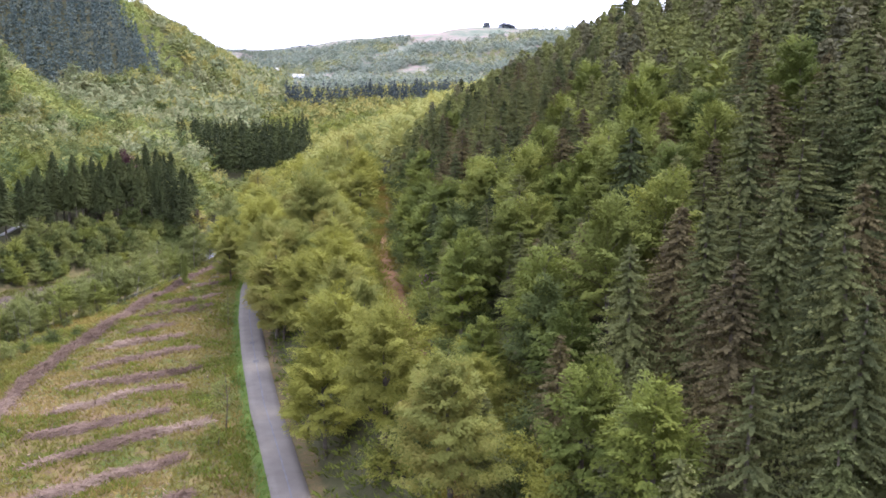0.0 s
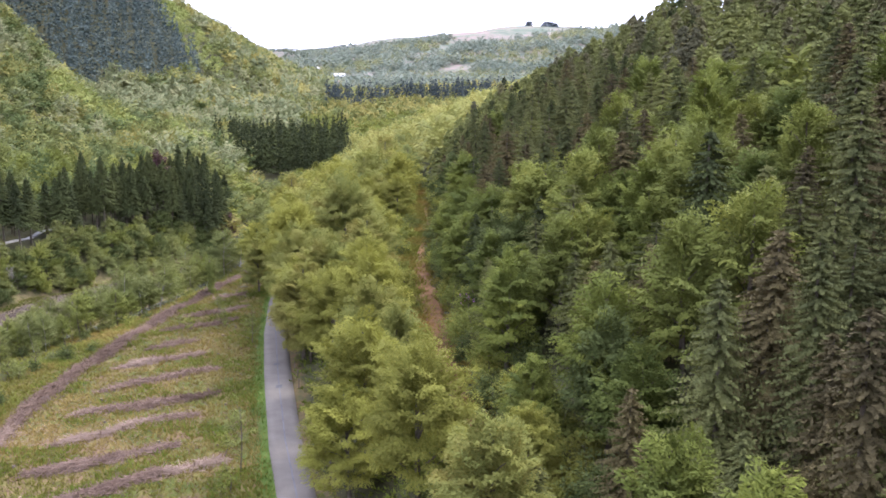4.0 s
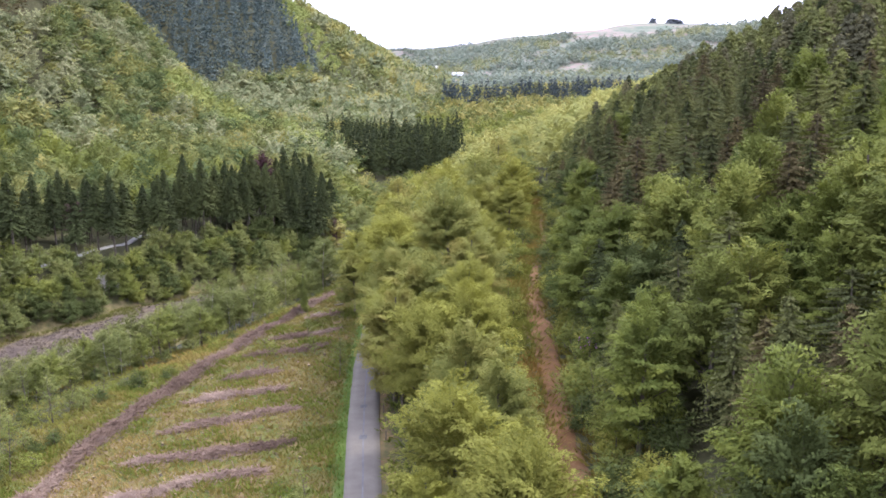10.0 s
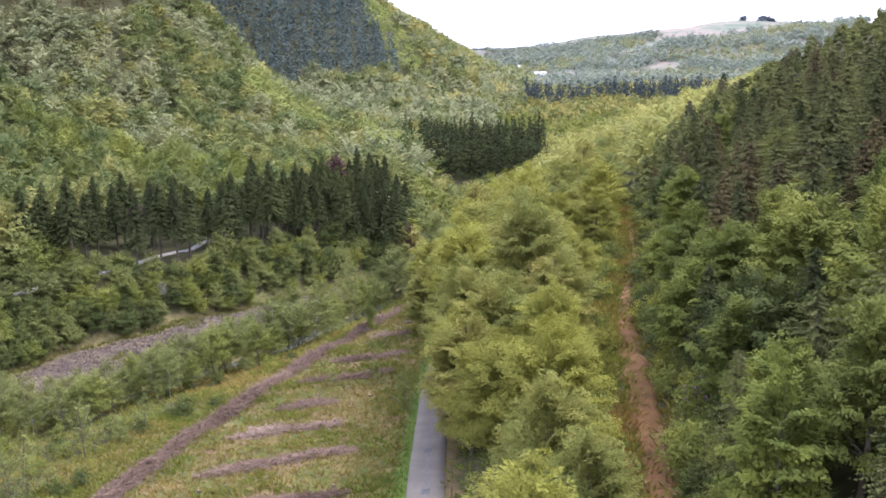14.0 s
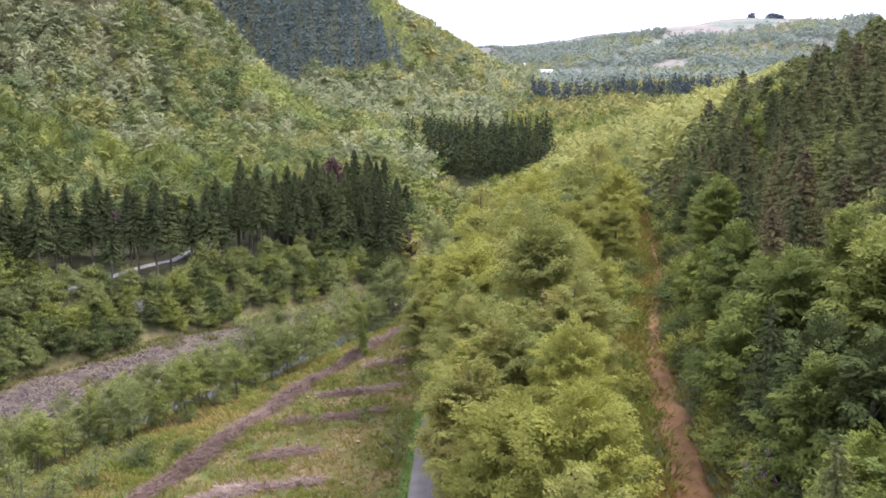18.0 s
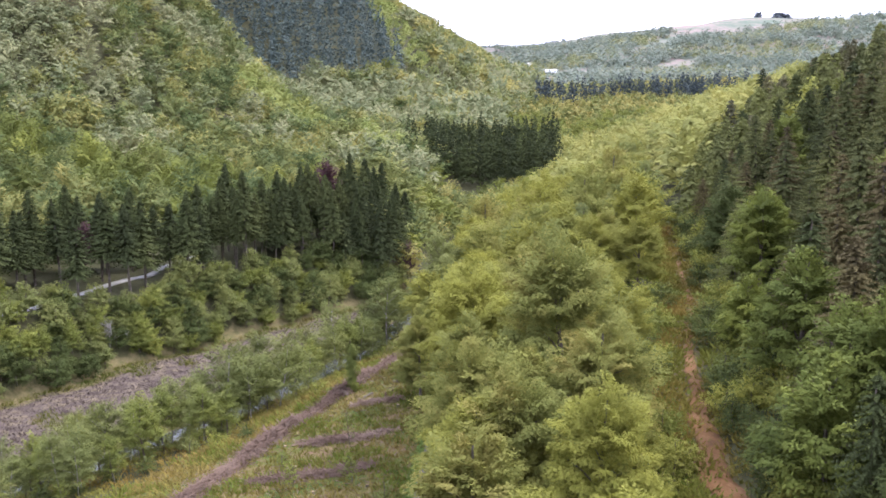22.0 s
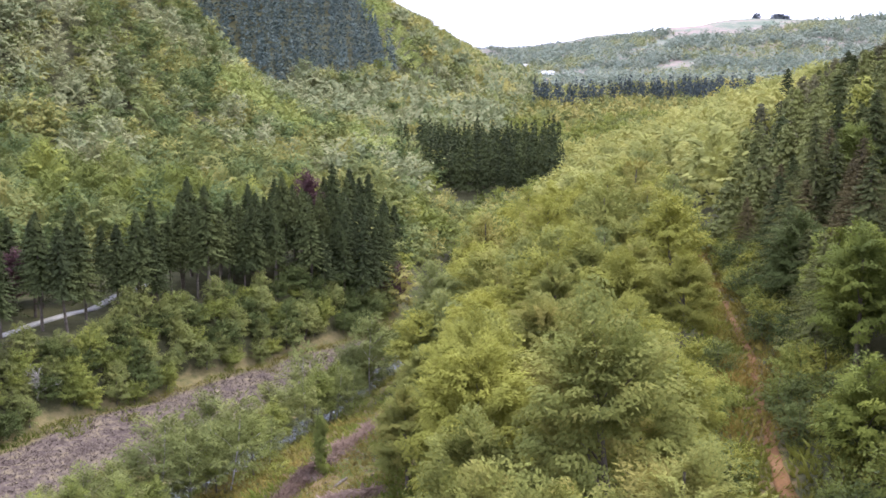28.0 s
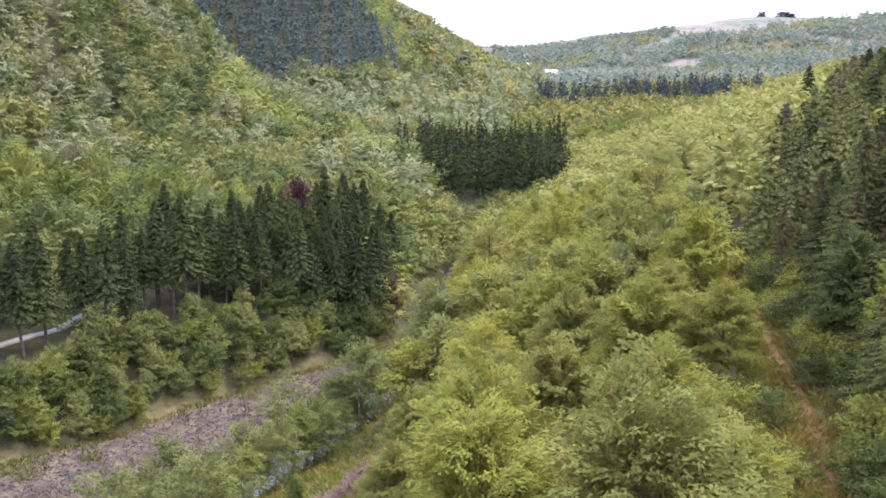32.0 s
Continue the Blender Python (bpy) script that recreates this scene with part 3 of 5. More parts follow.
def needle_sprays(r, height, radius, levels, arms, per, length, width, base=0.1, droop=0.3, power=0.9, ragged=0.25):
    """Whorls of boughs; each bough carries feathered side sprays and a tip."""
    k = np.repeat((np.arange(levels) + r.uniform(0, 0.5, levels)) / levels, arms)
    ang = np.repeat(r.uniform(0, 6.28, levels), arms) + np.tile(np.arange(arms) * 2 * np.pi / arms, levels) + r.normal(0, 0.3, len(k))
    k = np.clip(k + r.normal(0, 0.75 / levels, len(k)), 0, 0.985)
    reach = radius * (1 - k) ** power * r.uniform(1 - ragged, 1 + ragged, len(k)) + radius * 0.05
    u = ((np.arange(per) + 0.6) / per) ** 0.8
    rr = reach[:, None] * u
    lift = (droop * r.uniform(0.3, 1.7, len(k)) + 0.35 * (0.5 - k))[:, None]
    z = height * (base + (1 - base) * k)[:, None] - lift * rr + 0.45 * lift * rr ** 2 / np.maximum(reach[:, None], 0.2)
    rad = np.stack([np.cos(ang), np.sin(ang), 0 * ang], -1)[:, None] + np.zeros(rr.shape + (1,))
    tan = np.stack([-np.sin(ang), np.cos(ang), 0 * ang], -1)[:, None] + np.zeros(rr.shape + (1,))
    axis = np.concatenate([rad[..., :2] * rr[..., None], z[..., None]], -1)
    size = (length * (0.45 + 0.55 * (1 - u)) * np.sqrt(reach[:, None] / radius + 0.08))[..., None]
    out, fall = [], np.array([0, 0, 1.0]) * (0.45 * k - 0.55 * droop)[:, None, None]
    for side in (-1, 1):
        d = unit(rad * 0.4 + tan * 0.5 * side + fall + np.array([0, 0, 0.45]))
        p = axis + d * size * 0.35
        nrm = np.array([0, 0, 0.5]) + rad * 0.75 + r.normal(0, 0.34, p.shape)
        out.append(leaf_tris(p.reshape(-1, 3), nrm.reshape(-1, 3), d.reshape(-1, 3), size.reshape(-1, 1), width, r, 0.4, (rad * 0.8 + tan * 0.1 * side + np.array([0, 0, 1.0]) * (0.28 + 0.55 * k)[:, None, None] + r.normal(0, 0.08, p.shape)).reshape(-1, 3)))
    tipp = axis[:, -1] + rad[:, 0] * 0.25 * length
    out.append(leaf_tris(tipp, np.array([0, 0, 0.9]) + r.normal(0, 0.25, tipp.shape), rad[:, 0] + fall[:, 0] * 0.7, size[:, -1] * 1.2, width, r, 0.2, rad[:, 0] * 0.7 + np.array([0, 0, 0.5])))
    out.append(leaf_tris(np.array([[0, 0, height * 0.975]] * 3), r.normal(0, 1, (3, 3)) * [1, 1, 0.05], np.array([[0, 0, 3.0]] * 3), height * 0.08, 0.16, r, 0.1, np.array([[0.3, -0.5, 0.6]] * 3)))
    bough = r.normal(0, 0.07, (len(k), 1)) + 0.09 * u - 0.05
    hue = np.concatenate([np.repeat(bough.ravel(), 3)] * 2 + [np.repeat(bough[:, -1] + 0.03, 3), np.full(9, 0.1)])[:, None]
    return np.concatenate([np.concatenate(out), hue], 1)


def make_conifer(name, r, height, radius, leaves, bark, levels, arms, per, length, width, label, base=0.12, droop=0.3, power=0.8, ragged=0.25):
    root = new(name)
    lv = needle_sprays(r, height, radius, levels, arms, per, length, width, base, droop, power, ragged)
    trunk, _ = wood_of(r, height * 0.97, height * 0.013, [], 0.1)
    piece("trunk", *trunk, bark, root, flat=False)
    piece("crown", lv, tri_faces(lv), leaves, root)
    return tagged(root, label, "tree")


def plant(makers, spots, group, r, lo=0.85, hi=1.15, tilt=2.0):
    """One tree of each maker, then copies of them on all other spots (x, y, size)."""
    protos = []
    for i, (x, y, s) in enumerate(spots):
        k = s * r.uniform(lo, hi)
        m = pose(x, y, float(land(x, y)) - 0.1, r.normal(0, tilt), r.normal(0, tilt), r.uniform(0, 360)) @ Matrix.Diagonal((k, k, k * r.uniform(0.92, 1.1), 1))
        if i < len(makers):
            ob = makers[i]()
            ob.matrix_basis = m
            tagged(ob, group=group)
            protos.append(ob)
        else:
            p = protos[int(r.integers(len(protos)))]
            copy_thing(p, m @ Matrix.Diagonal((*(1 / v for v in p.scale), 1)))


def scatter(r, x0, x1, y0, y1, step, keep, jitter=0.42):
    """Jittered grid spots where keep(x, y) holds."""
    cx, cy, half = (x0 + x1) / 2, (y0 + y1) / 2, math.hypot(x1 - x0, y1 - y0) / 2 + step
    us, vs = np.meshgrid(np.arange(-half, half, step), np.arange(-half, half, step))
    us = us + r.uniform(-jitter, jitter, us.shape) * step
    vs = vs + r.uniform(-jitter, jitter, vs.shape) * step
    xs, ys = cx + 0.848 * us - 0.53 * vs, cy + 0.53 * us + 0.848 * vs
    inside = (xs > x0) & (xs < x1) & (ys > y0) & (ys < y1)
    xs, ys = xs[inside], ys[inside]
    m = keep(xs, ys)
    return np.stack([xs[m], ys[m]], -1)


def woods(name, templates, spots, r, material, label, lo=0.8, hi=1.2, sink=0.3):
    """Many trees that nobody could count, as one mesh."""
    z = land(spots[:, 0], spots[:, 1]) - sink
    vs = []
    pick = r.integers(len(templates), size=len(spots))
    for k, tv in enumerate(templates):
        s = spots[pick == k]
        if not len(s):
            continue
        a = r.uniform(0, 2 * np.pi, len(s))
        sc = r.uniform(lo, hi, len(s))
        hz = sc * r.uniform(0.85, 1.15, len(s))
        ca, sa = np.cos(a)[:, None], np.sin(a)[:, None]
        x = (tv[:, 0] * ca - tv[:, 1] * sa) * sc[:, None] + s[:, :1]
        y = (tv[:, 0] * sa + tv[:, 1] * ca) * sc[:, None] + s[:, 1:]
        nx_, ny_ = tv[:, 3] * ca - tv[:, 4] * sa, tv[:, 3] * sa + tv[:, 4] * ca
        vs.append(np.stack([x, y, tv[:, 2] * hz[:, None] + z[pick == k][:, None], nx_, ny_, tv[:, 5] + 0 * nx_, r.uniform(-0.34, 0.34, (len(s), 1)) + 0.7 * tv[:, 6]], -1).reshape(-1, 7))
    v = np.concatenate(vs)
    return tagged(piece(name, v, tri_faces(v), material), label, "woods", kind="stuff")


def leafy(n, clumps, per, rx, h, length, width, base=0.2, taper=0.3):
    return [crown_leaves(rng, clumps, per, rx, h * (1 - base) / 2, h * (1 + base) / 2, length, width, taper, 1.0)[0] for _ in range(n)]


def conical(n, h, rad, levels, arms, per, length, width, base=0.1, droop=0.3, power=0.8):
    return [needle_sprays(rng, h, rad, levels, arms, per, length, width, base, droop, power) for _ in range(n)]


# belt of broadleaved trees between the lane and the track
BELT = [(2.9, 125, 1.0), (3.4, 131, 1.1), (3.0, 139, 1.1), (9.4, 70, 1.0), (11.5, 56, 1.05), (15.4, 66, 0.6), (5.6, 80, 0.85), (8.3, 96, 1.0), (7.2, 84, 0.9), (6.0, 112, 0.95), (10.2, 90, 0.8), (9.6, 106, 1.0),
        (3.6, 122, 0.85), (10.0, 124, 1.0), (6.2, 130, 0.95), (2.3, 147, 1.32), (10.2, 147, 1.15), (11.4, 135, 0.9), (5.5, 138, 0.95), (2.5, 156, 1.2), (1.6, 178, 1.05), (7.7, 172, 1.05), (14.6, 184, 1.0),
        (2.4, 165, 1.2), (12.8, 165, 0.95), (8.4, 157, 1.0), (1.3, 190, 0.95), (17.4, 192, 0.95), (9.4, 196, 1.05), (-3.3, 183, 0.75), (-3.6, 170, 0.7), (14.8, 155, 0.8), (20, 182, 0.7)]


def broad(kind, leaves, height, radius, clumps, per, ln, wd, label, **kw):
    return lambda: make_tree(kind, rng, height, radius, leaves, kw.pop("bark", BARK), clumps, per, ln, wd, label, **kw)


def cone(kind, leaves, height, radius, levels, arms, per, ln, wd, label, **kw):
    return lambda: make_conifer(kind, rng, height, radius, leaves, BARK, levels, arms, per, ln, wd, label, **kw)


belt_makers = [
    broad("broadleaf_tree", LEAF_BEECH, 11.6, 3.5, 120, 290, 0.25, 0.1, "spring-green beech tree with layered sprays on the lane bank", base=0.12),
    broad("broadleaf_tree", LEAF_SPRING, 12.0, 3.6, 120, 290, 0.25, 0.1, "yellow-green beech tree in fresh leaf on the lane bank", base=0.15),
    broad("broadleaf_tree", LEAF_BEECH, 11.2, 3.3, 120, 290, 0.25, 0.1, "grey-green beech tree with an open crown on the lane bank", taper=0.45, base=0.1),
    broad("broadleaf_tree", LEAF_SPRING, 11.6, 3.4, 120, 290, 0.25, 0.1, "yellow-green tree with feathery twigs on the lane bank", taper=0.2, base=0.12),
    broad("broadleaf_tree", LEAF_BEECH, 10.8, 3.2, 120, 290, 0.25, 0.1, "pale green tree in young leaf on the lane bank", taper=0.5, base=0.1),
]
plant(belt_makers, BELT, "trees between lane and track", rng)


def belt_keep(x, y):
    return (x > along(BRASH_LINE, y) - 1 + 4 * smooth((y - 240) / 60)) & (x < along(TRACK, y) - 2.6)


far_belt = scatter(rng, -8, 60, 203, 312, 5.2, belt_keep)
belt_far_makers = [
    broad("broadleaf_tree", lf, h, 3.6, 60, 90, 0.48, 0.2, lb, base=0.12, limbs=5)
    for lf, h, lb in ((LEAF_BEECH, 11, "grey-green beech tree in the valley belt"), (LEAF_SPRING, 11.5, "yellow-green beech tree in the valley belt"),
                      (LEAF_SPRING, 10, "fresh yellow-green tree in the valley belt"), (LEAF_BIRCH, 11, "olive-tinted tree with opening buds in the valley belt"))]
plant(belt_far_makers, [(x, y, rng.uniform(0.75, 1.1)) for x, y in far_belt], "trees farther along the belt", rng)

# ---- the steep slope above the track ----
slope_makers = [
    cone("conifer_tree", NEEDLE_FIR, 11.2, 3.63, 33, 12, 8, 0.5, 0.17, "olive-green fir with drooping boughs on the slope", base=0.03, droop=0.4),
    cone("conifer_tree", NEEDLE_BROWN, 11.6, 3.14, 33, 12, 8, 0.5, 0.17, "brown-tinged larch with thin boughs on the slope", base=0.05, droop=0.15, ragged=0.4),
    cone("conifer_tree", NEEDLE_DARK, 11.2, 3.51, 33, 12, 8, 0.5, 0.17, "dark spruce with hanging boughs on the slope", base=0.03, droop=0.5),
    cone("conifer_tree", NEEDLE_FIR, 10.7, 4.11, 18, 11, 16, 0.5, 0.15, "grey-green cedar-like fir with level tiers on the slope", base=0.1, droop=0.08, ragged=0.4, power=0.75),
    cone("conifer_tree", NEEDLE_BROWN, 10.7, 3.26, 33, 12, 8, 0.5, 0.17, "rust-tinted dying spruce on the slope", base=0.03, droop=0.35),
    cone("conifer_tree", NEEDLE_FIR, 12.1, 3.51, 35, 12, 8, 0.5, 0.17, "tall olive fir with a narrow tip on the slope", base=0.03, droop=0.35),
    cone("conifer_tree", NEEDLE_FIR, 11.6, 3.39, 33, 12, 8, 0.5, 0.17, "yellowish-green fir with soft boughs on the slope", base=0.03, droop=0.25),
]
slope_broad_makers = [
    broad("broadleaf_tree", LEAF_SLOPE, 9.0, 2.3, 80, 160, 0.27, 0.12, "fresh green birch-like tree among the conifers", base=0.1, taper=0.5),
    broad("broadleaf_tree", LEAF_SLOPE, 8.5, 2.3, 80, 160, 0.27, 0.12, "bright green tree among the conifers", base=0.1, taper=0.4),
    broad("broadleaf_tree", LEAF_SLOPE, 7.0, 2.5, 80, 160, 0.27, 0.12, "round-headed green tree at the foot of the slope", base=0.05),
    broad("broadleaf_tree", LEAF_DEEP, 7.5, 2.4, 80, 160, 0.27, 0.12, "deep green tree at the foot of the slope", base=0.05),
]


glade_makers = [
    broad("broadleaf_tree", LEAF_GREEN, 9.0, 2.5, 80, 160, 0.27, 0.12, "bright yellow-green birch in a glade of the slope", base=0.1, taper=0.5),
    broad("broadleaf_tree", LEAF_GREEN, 8.6, 2.6, 80, 160, 0.27, 0.12, "bright green tree with a rounded head in a glade", base=0.08, taper=0.35),
    broad("broadleaf_tree", LEAF_SLOPE, 8.8, 2.4, 80, 160, 0.27, 0.12, "mid-green tree among the glade birches", base=0.08, taper=0.45),
]
GLADES = [(32.1, 114.6, 4.5), (38.7, 117.9, 4), (33, 91.2, 5), (29.2, 102.1, 4), (26.8, 87.8, 4), (22.4, 102.3, 4.5), (19.8, 91, 4.5), (22.9, 67.7, 4), (42.8, 133, 4.5), (44.2, 109, 4.5), (43.4, 99, 4), (38, 82, 6),
          (27.8, 68.5, 4), (22.3, 121.5, 3.5), (31.2, 111.4, 3.5), (43.2, 91.8, 4), (18.5, 74, 3.5), (22.2, 64.8, 3.5), (26.2, 66.5, 3), (19.3, 46.5, 4), (22.5, 149, 4), (22.3, 124, 4.5), (20.8, 110.5, 4), (28.5, 185, 4),
          (28, 164, 5), (24, 154, 4), (23, 138, 3)]


def leafy_patch(x, y):
    """Where broadleaved trees stand among the conifers: in glades and, now and then, along the track."""
    near = np.min([np.hypot(x - gx_, y - gy_) - gr for gx_, gy_, gr in GLADES], 0)
    d = x - along(TRACK, y)
    return (near < 0) | ((d < 7) & (lumps(x, y, 6.0, 5.0) > 0.3)) | (lumps(x, y, 7.0, 5.0) > 0.8)


near_slope = scatter(rng, 14, 75, 26, 216, 4.6, lambda x, y: (x > along(TRACK, y) + 4.0) & (x < along(TRACK, y) + 34))
STANDOUT = [(1, 18.9, 58.5, 9.0 / 12.5), (6, 13.8, 57, 8.6 / 12.5), (5, 20.0, 47.5, 9.7 / 13), (4, 25.8, 51, 9.8 / 11.5), (3, 28.6, 80.7, 10.0 / 11.5), (1, 25.5, 130, 1.05), (2, 25.9, 140, 1.1), (2, 72.5, 336, 1.45)]
GREENS = [(1, 19.0, 88, 1.1), (0, 31.0, 95.5, 1.05), (0, 17.6, 73, 0.8), (2, 22.0, 100, 0.95)]
for sx, sy in [q[1:3] for q in STANDOUT + GREENS]:
    near_slope = near_slope[np.hypot(near_slope[:, 0] - sx, near_slope[:, 1] - sy) > 3.0]
for i, sx, sy, size in STANDOUT:
    plant([slope_makers[i]], [(sx, sy, size)], "conifers on the slope above the track", rng, 0.98, 1.02, 1.0)
for i, sx, sy, size in GREENS:
    plant([slope_broad_makers[i]], [(sx, sy, size)], "broadleaved trees on the slope above the track", rng, 0.98, 1.02, 1.0)
lp = leafy_patch(near_slope[:, 0], near_slope[:, 1])
plant(slope_makers, [(x, y, 0.75 + 0.27 * smooth((x - along(TRACK, y) - 3) / 14)) for x, y in near_slope[~lp]], "conifers on the slope above the track", rng, 0.8, 1.2)
upper = near_slope[:, 0] - along(TRACK, near_slope[:, 1]) > 8.5
plant(slope_broad_makers, [(x, y, 1.05) for x, y in near_slope[lp & ~upper]], "broadleaved trees on the slope above the track", rng, 0.75, 1.2)
plant(glade_makers, [(x, y, 1.12) for x, y in near_slope[lp & upper]], "broadleaved trees in the glades of the slope", rng, 0.8, 1.25)


def far_slope_keep(x, y):
    d = x - along(TRACK, y)
    return (d > 3.0) & ((d < 74) | (y > 250)) & (d < 120) & ((d >= 34) | (y >= 216))


sp = scatter(rng, 15, 260, 0, 470, 4.7, far_slope_keep)
d = sp[:, 0] - along(TRACK, sp[:, 1])
sp = sp[(d < 80) | (sp[:, 1] > 330)]
d = sp[:, 0] - along(TRACK, sp[:, 1])
yel = sp[:, 1] > 228 + 3.6 * d + 9 * lumps(sp[:, 0], sp[:, 1], 12)
lf = leafy_patch(sp[:, 0], sp[:, 1]) & ~yel
mixn = lumps(sp[:, 0], sp[:, 1], 9.0, 2.0) + rng.normal(0, 0.5, len(sp))
tall = conical(6, 10.5, 3.5, 18, 11, 2, 0.95, 0.55, 0.02, 0.3, 0.72)
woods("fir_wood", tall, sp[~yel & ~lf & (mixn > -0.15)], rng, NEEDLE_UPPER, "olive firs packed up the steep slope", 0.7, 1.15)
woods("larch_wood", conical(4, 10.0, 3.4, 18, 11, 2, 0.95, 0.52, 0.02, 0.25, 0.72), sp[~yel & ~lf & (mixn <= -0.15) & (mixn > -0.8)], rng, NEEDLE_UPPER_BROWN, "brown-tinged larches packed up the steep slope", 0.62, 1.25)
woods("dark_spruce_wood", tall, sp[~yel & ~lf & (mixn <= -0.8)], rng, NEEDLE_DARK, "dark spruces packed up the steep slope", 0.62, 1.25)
woods("slope_glade_trees", leafy(4, 26, 26, 3.0, 9, 0.8, 0.42, 0.1, 0.45), sp[lf], rng, LEAF_GREEN, "fresh green trees in glades of the slope")
woods("shoulder_wood", leafy(4, 22, 20, 3.8, 10, 1.1, 0.6, 0.1), sp[yel], rng, LEAF_SUNNY, "sunlit yellow-green beech wood over the far shoulder")

# ---- far bank: spruces, bushes and the valley side ----
spruce_makers = [
    cone("spruce_tree", NEEDLE_DARK, 13.5, 2.9, 28, 12, 6, 0.62, 0.26, "dark green spruce with a bare lower trunk", base=0.38, droop=0.35, power=0.92),
    cone("spruce_tree", NEEDLE_DARK, 12.5, 2.8, 28, 12, 6, 0.62, 0.26, "dark green spruce with a pointed top", base=0.3, droop=0.4, power=0.92),
    cone("spruce_tree", NEEDLE_DARK, 14, 2.8, 28, 12, 6, 0.62, 0.26, "tall dark spruce in the plantation edge", base=0.42, droop=0.35, power=0.92),
    cone("spruce_tree", NEEDLE_DARK, 13, 2.8, 28, 12, 6, 0.62, 0.26, "deep green spruce in the plantation edge", base=0.34, droop=0.35, power=0.92),
]


def spruce_keep(x, y):
    t = along(TOE, y)
    return (x < t - 10.5 + 8 * smooth((y - 238) / 24)) & (x > t - 28 + 8 * smooth((y - 245) / 40)) & (y < 292) & (np.abs(x - along(FARTRACK, y)) > 2.0)


spr = scatter(rng, -82, -8, 198, 292, 3.9, spruce_keep)
plant(spruce_makers, [(x, y, rng.uniform(0.85, 1.08)) for x, y in spr], "spruces above the river bank", rng, tilt=1.0)
copper_maker = broad("copper_beech", LEAF_COPPER, 9, 2.6, 60, 60, 0.4, 0.18, "dark red copper-leaved tree among the spruces", base=0.15)
plant([copper_maker], [(-14.0, 268, 0.95), (-33.5, 290, 1.4), (-61, 222, 1.0)], "copper-leaved trees", rng)

bush_makers = [
    broad("bush", LEAF_DEEP, 5.2, 2.6, 34, 70, 0.4, 0.18, "dense deep green bush on the river bank slope", base=0.02, taper=0.15, limbs=4),
    broad("bush", LEAF_GREEN, 5.0, 2.5, 34, 70, 0.4, 0.18, "dense mid-green bush on the river bank slope", base=0.02, taper=0.15, limbs=4),
    broad("bush", LEAF_BIRCH, 5.6, 2.4, 34, 70, 0.4, 0.18, "olive-green oak scrub on the river bank slope", base=0.05, taper=0.2, limbs=4),
]
bsh = scatter(rng, -100, -5, 150, 262, 2.3, lambda x, y: (x < along(TOE, y) + 0.8) & (x > along(TOE, y) - 9.5) & (np.abs(x - along(FARTRACK, y)) > 2.2))
plant(bush_makers, [(x, y, rng.uniform(0.55, 0.82)) for x, y in bsh], "bushes along the river bank", rng)

fartrack = ribbon("gravel_track", FARTRACK, 186, 245, 2.0, 0.7, 0.14, GRAVEL, "pale gravel forest track under the spruces", 0.05, 0.05)


def hill_keep(x, y):
    t = along(TOE, y)
    edge = np.where((y > 198) & (y < 292), t - 28 + 8 * smooth((y - 245) / 40), t - 7)
    on_track = (y < 246) & (np.abs(x - along(FARTRACK, y)) < 3.5)
    return (x < edge) & (x > -0.62 * (y - 38) - 45) & ~on_track


lh = scatter(rng, -460, -8, 130, 640, 7.3, hill_keep)
lh = lh[(lh[:, 1] < 330) | (rng.uniform(size=len(lh)) < 0.85)]
tone = lumps(lh[:, 0], lh[:, 1], 30.0, 4.0) + rng.normal(0, 0.45, len(lh))
nearl = (lh[:, 1] < 330) & (lh[:, 0] > -170)
crestd = np.abs(lh[:, 1] - (448 + 0.75 * (-33 - lh[:, 0])))
sunny = (crestd < 22) & (lh[:, 0] < -30) & (lh[:, 0] > -110)
oaks, oaks_far = leafy(5, 30, 60, 3.9, 10.5, 0.62, 0.34, 0.12), leafy(5, 22, 26, 4.2, 11, 1.1, 0.6, 0.15)
grey = (lh[:, 0] < -150) & (lh[:, 1] < 520) & (tone > -0.35) & (lh[:, 1] > 355)
woods("valley_side_wood", oaks, lh[nearl & (tone > -0.35)], rng, LEAF_HILL, "mixed spring-green oaks over the valley side", 0.7, 1.25)
woods("valley_side_thicket", oaks, lh[nearl & (tone <= -0.35)], rng, LEAF_GREEN, "darker green trees over the valley side")
woods("upper_side_wood", oaks_far, lh[~nearl & ~sunny & ~grey & (tone > -0.3)], rng, LEAF_HILL, "mixed spring-green oaks high on the valley side", 0.7, 1.25)
woods("upper_side_birches", oaks_far, lh[~nearl & ~sunny & ~grey & (tone <= -0.3)], rng, LEAF_OLIVE_HAZE, "olive birches high on the valley side")
# The sunlit look of the brow is put into its brighter leaf colour.
woods("sunlit_brow", oaks_far, lh[sunny], rng, LEAF_YOUNG, "bright yellow-green beeches on the brow")
woods("larch_brow", conical(4, 14, 2.8, 9, 6, 2, 1.5, 0.45, base=0.3), lh[grey], rng, NEEDLE_BROWN, "grey-brown larches high on the valley side")

# ---- riverside and valley floor ----
birch_makers = [
    broad("birch_tree", LEAF_BIRCH, 9.0, 2.2, 44, 90, 0.3, 0.12, "slender pale-trunked birch in thin leaf by the river", base=0.25, taper=0.4, girth=0.06, bark=BARK_PALE),
    broad("birch_tree", LEAF_BIRCH, 8.0, 2.4, 44, 90, 0.3, 0.12, "bushy grey-green willow by the river", base=0.1, taper=0.2, girth=0.05, bark=BARK_PALE),
    broad("birch_tree", LEAF_GREEN, 8.5, 2.2, 44, 90, 0.3, 0.12, "fresh green alder by the river", base=0.15, taper=0.4, girth=0.1),
]


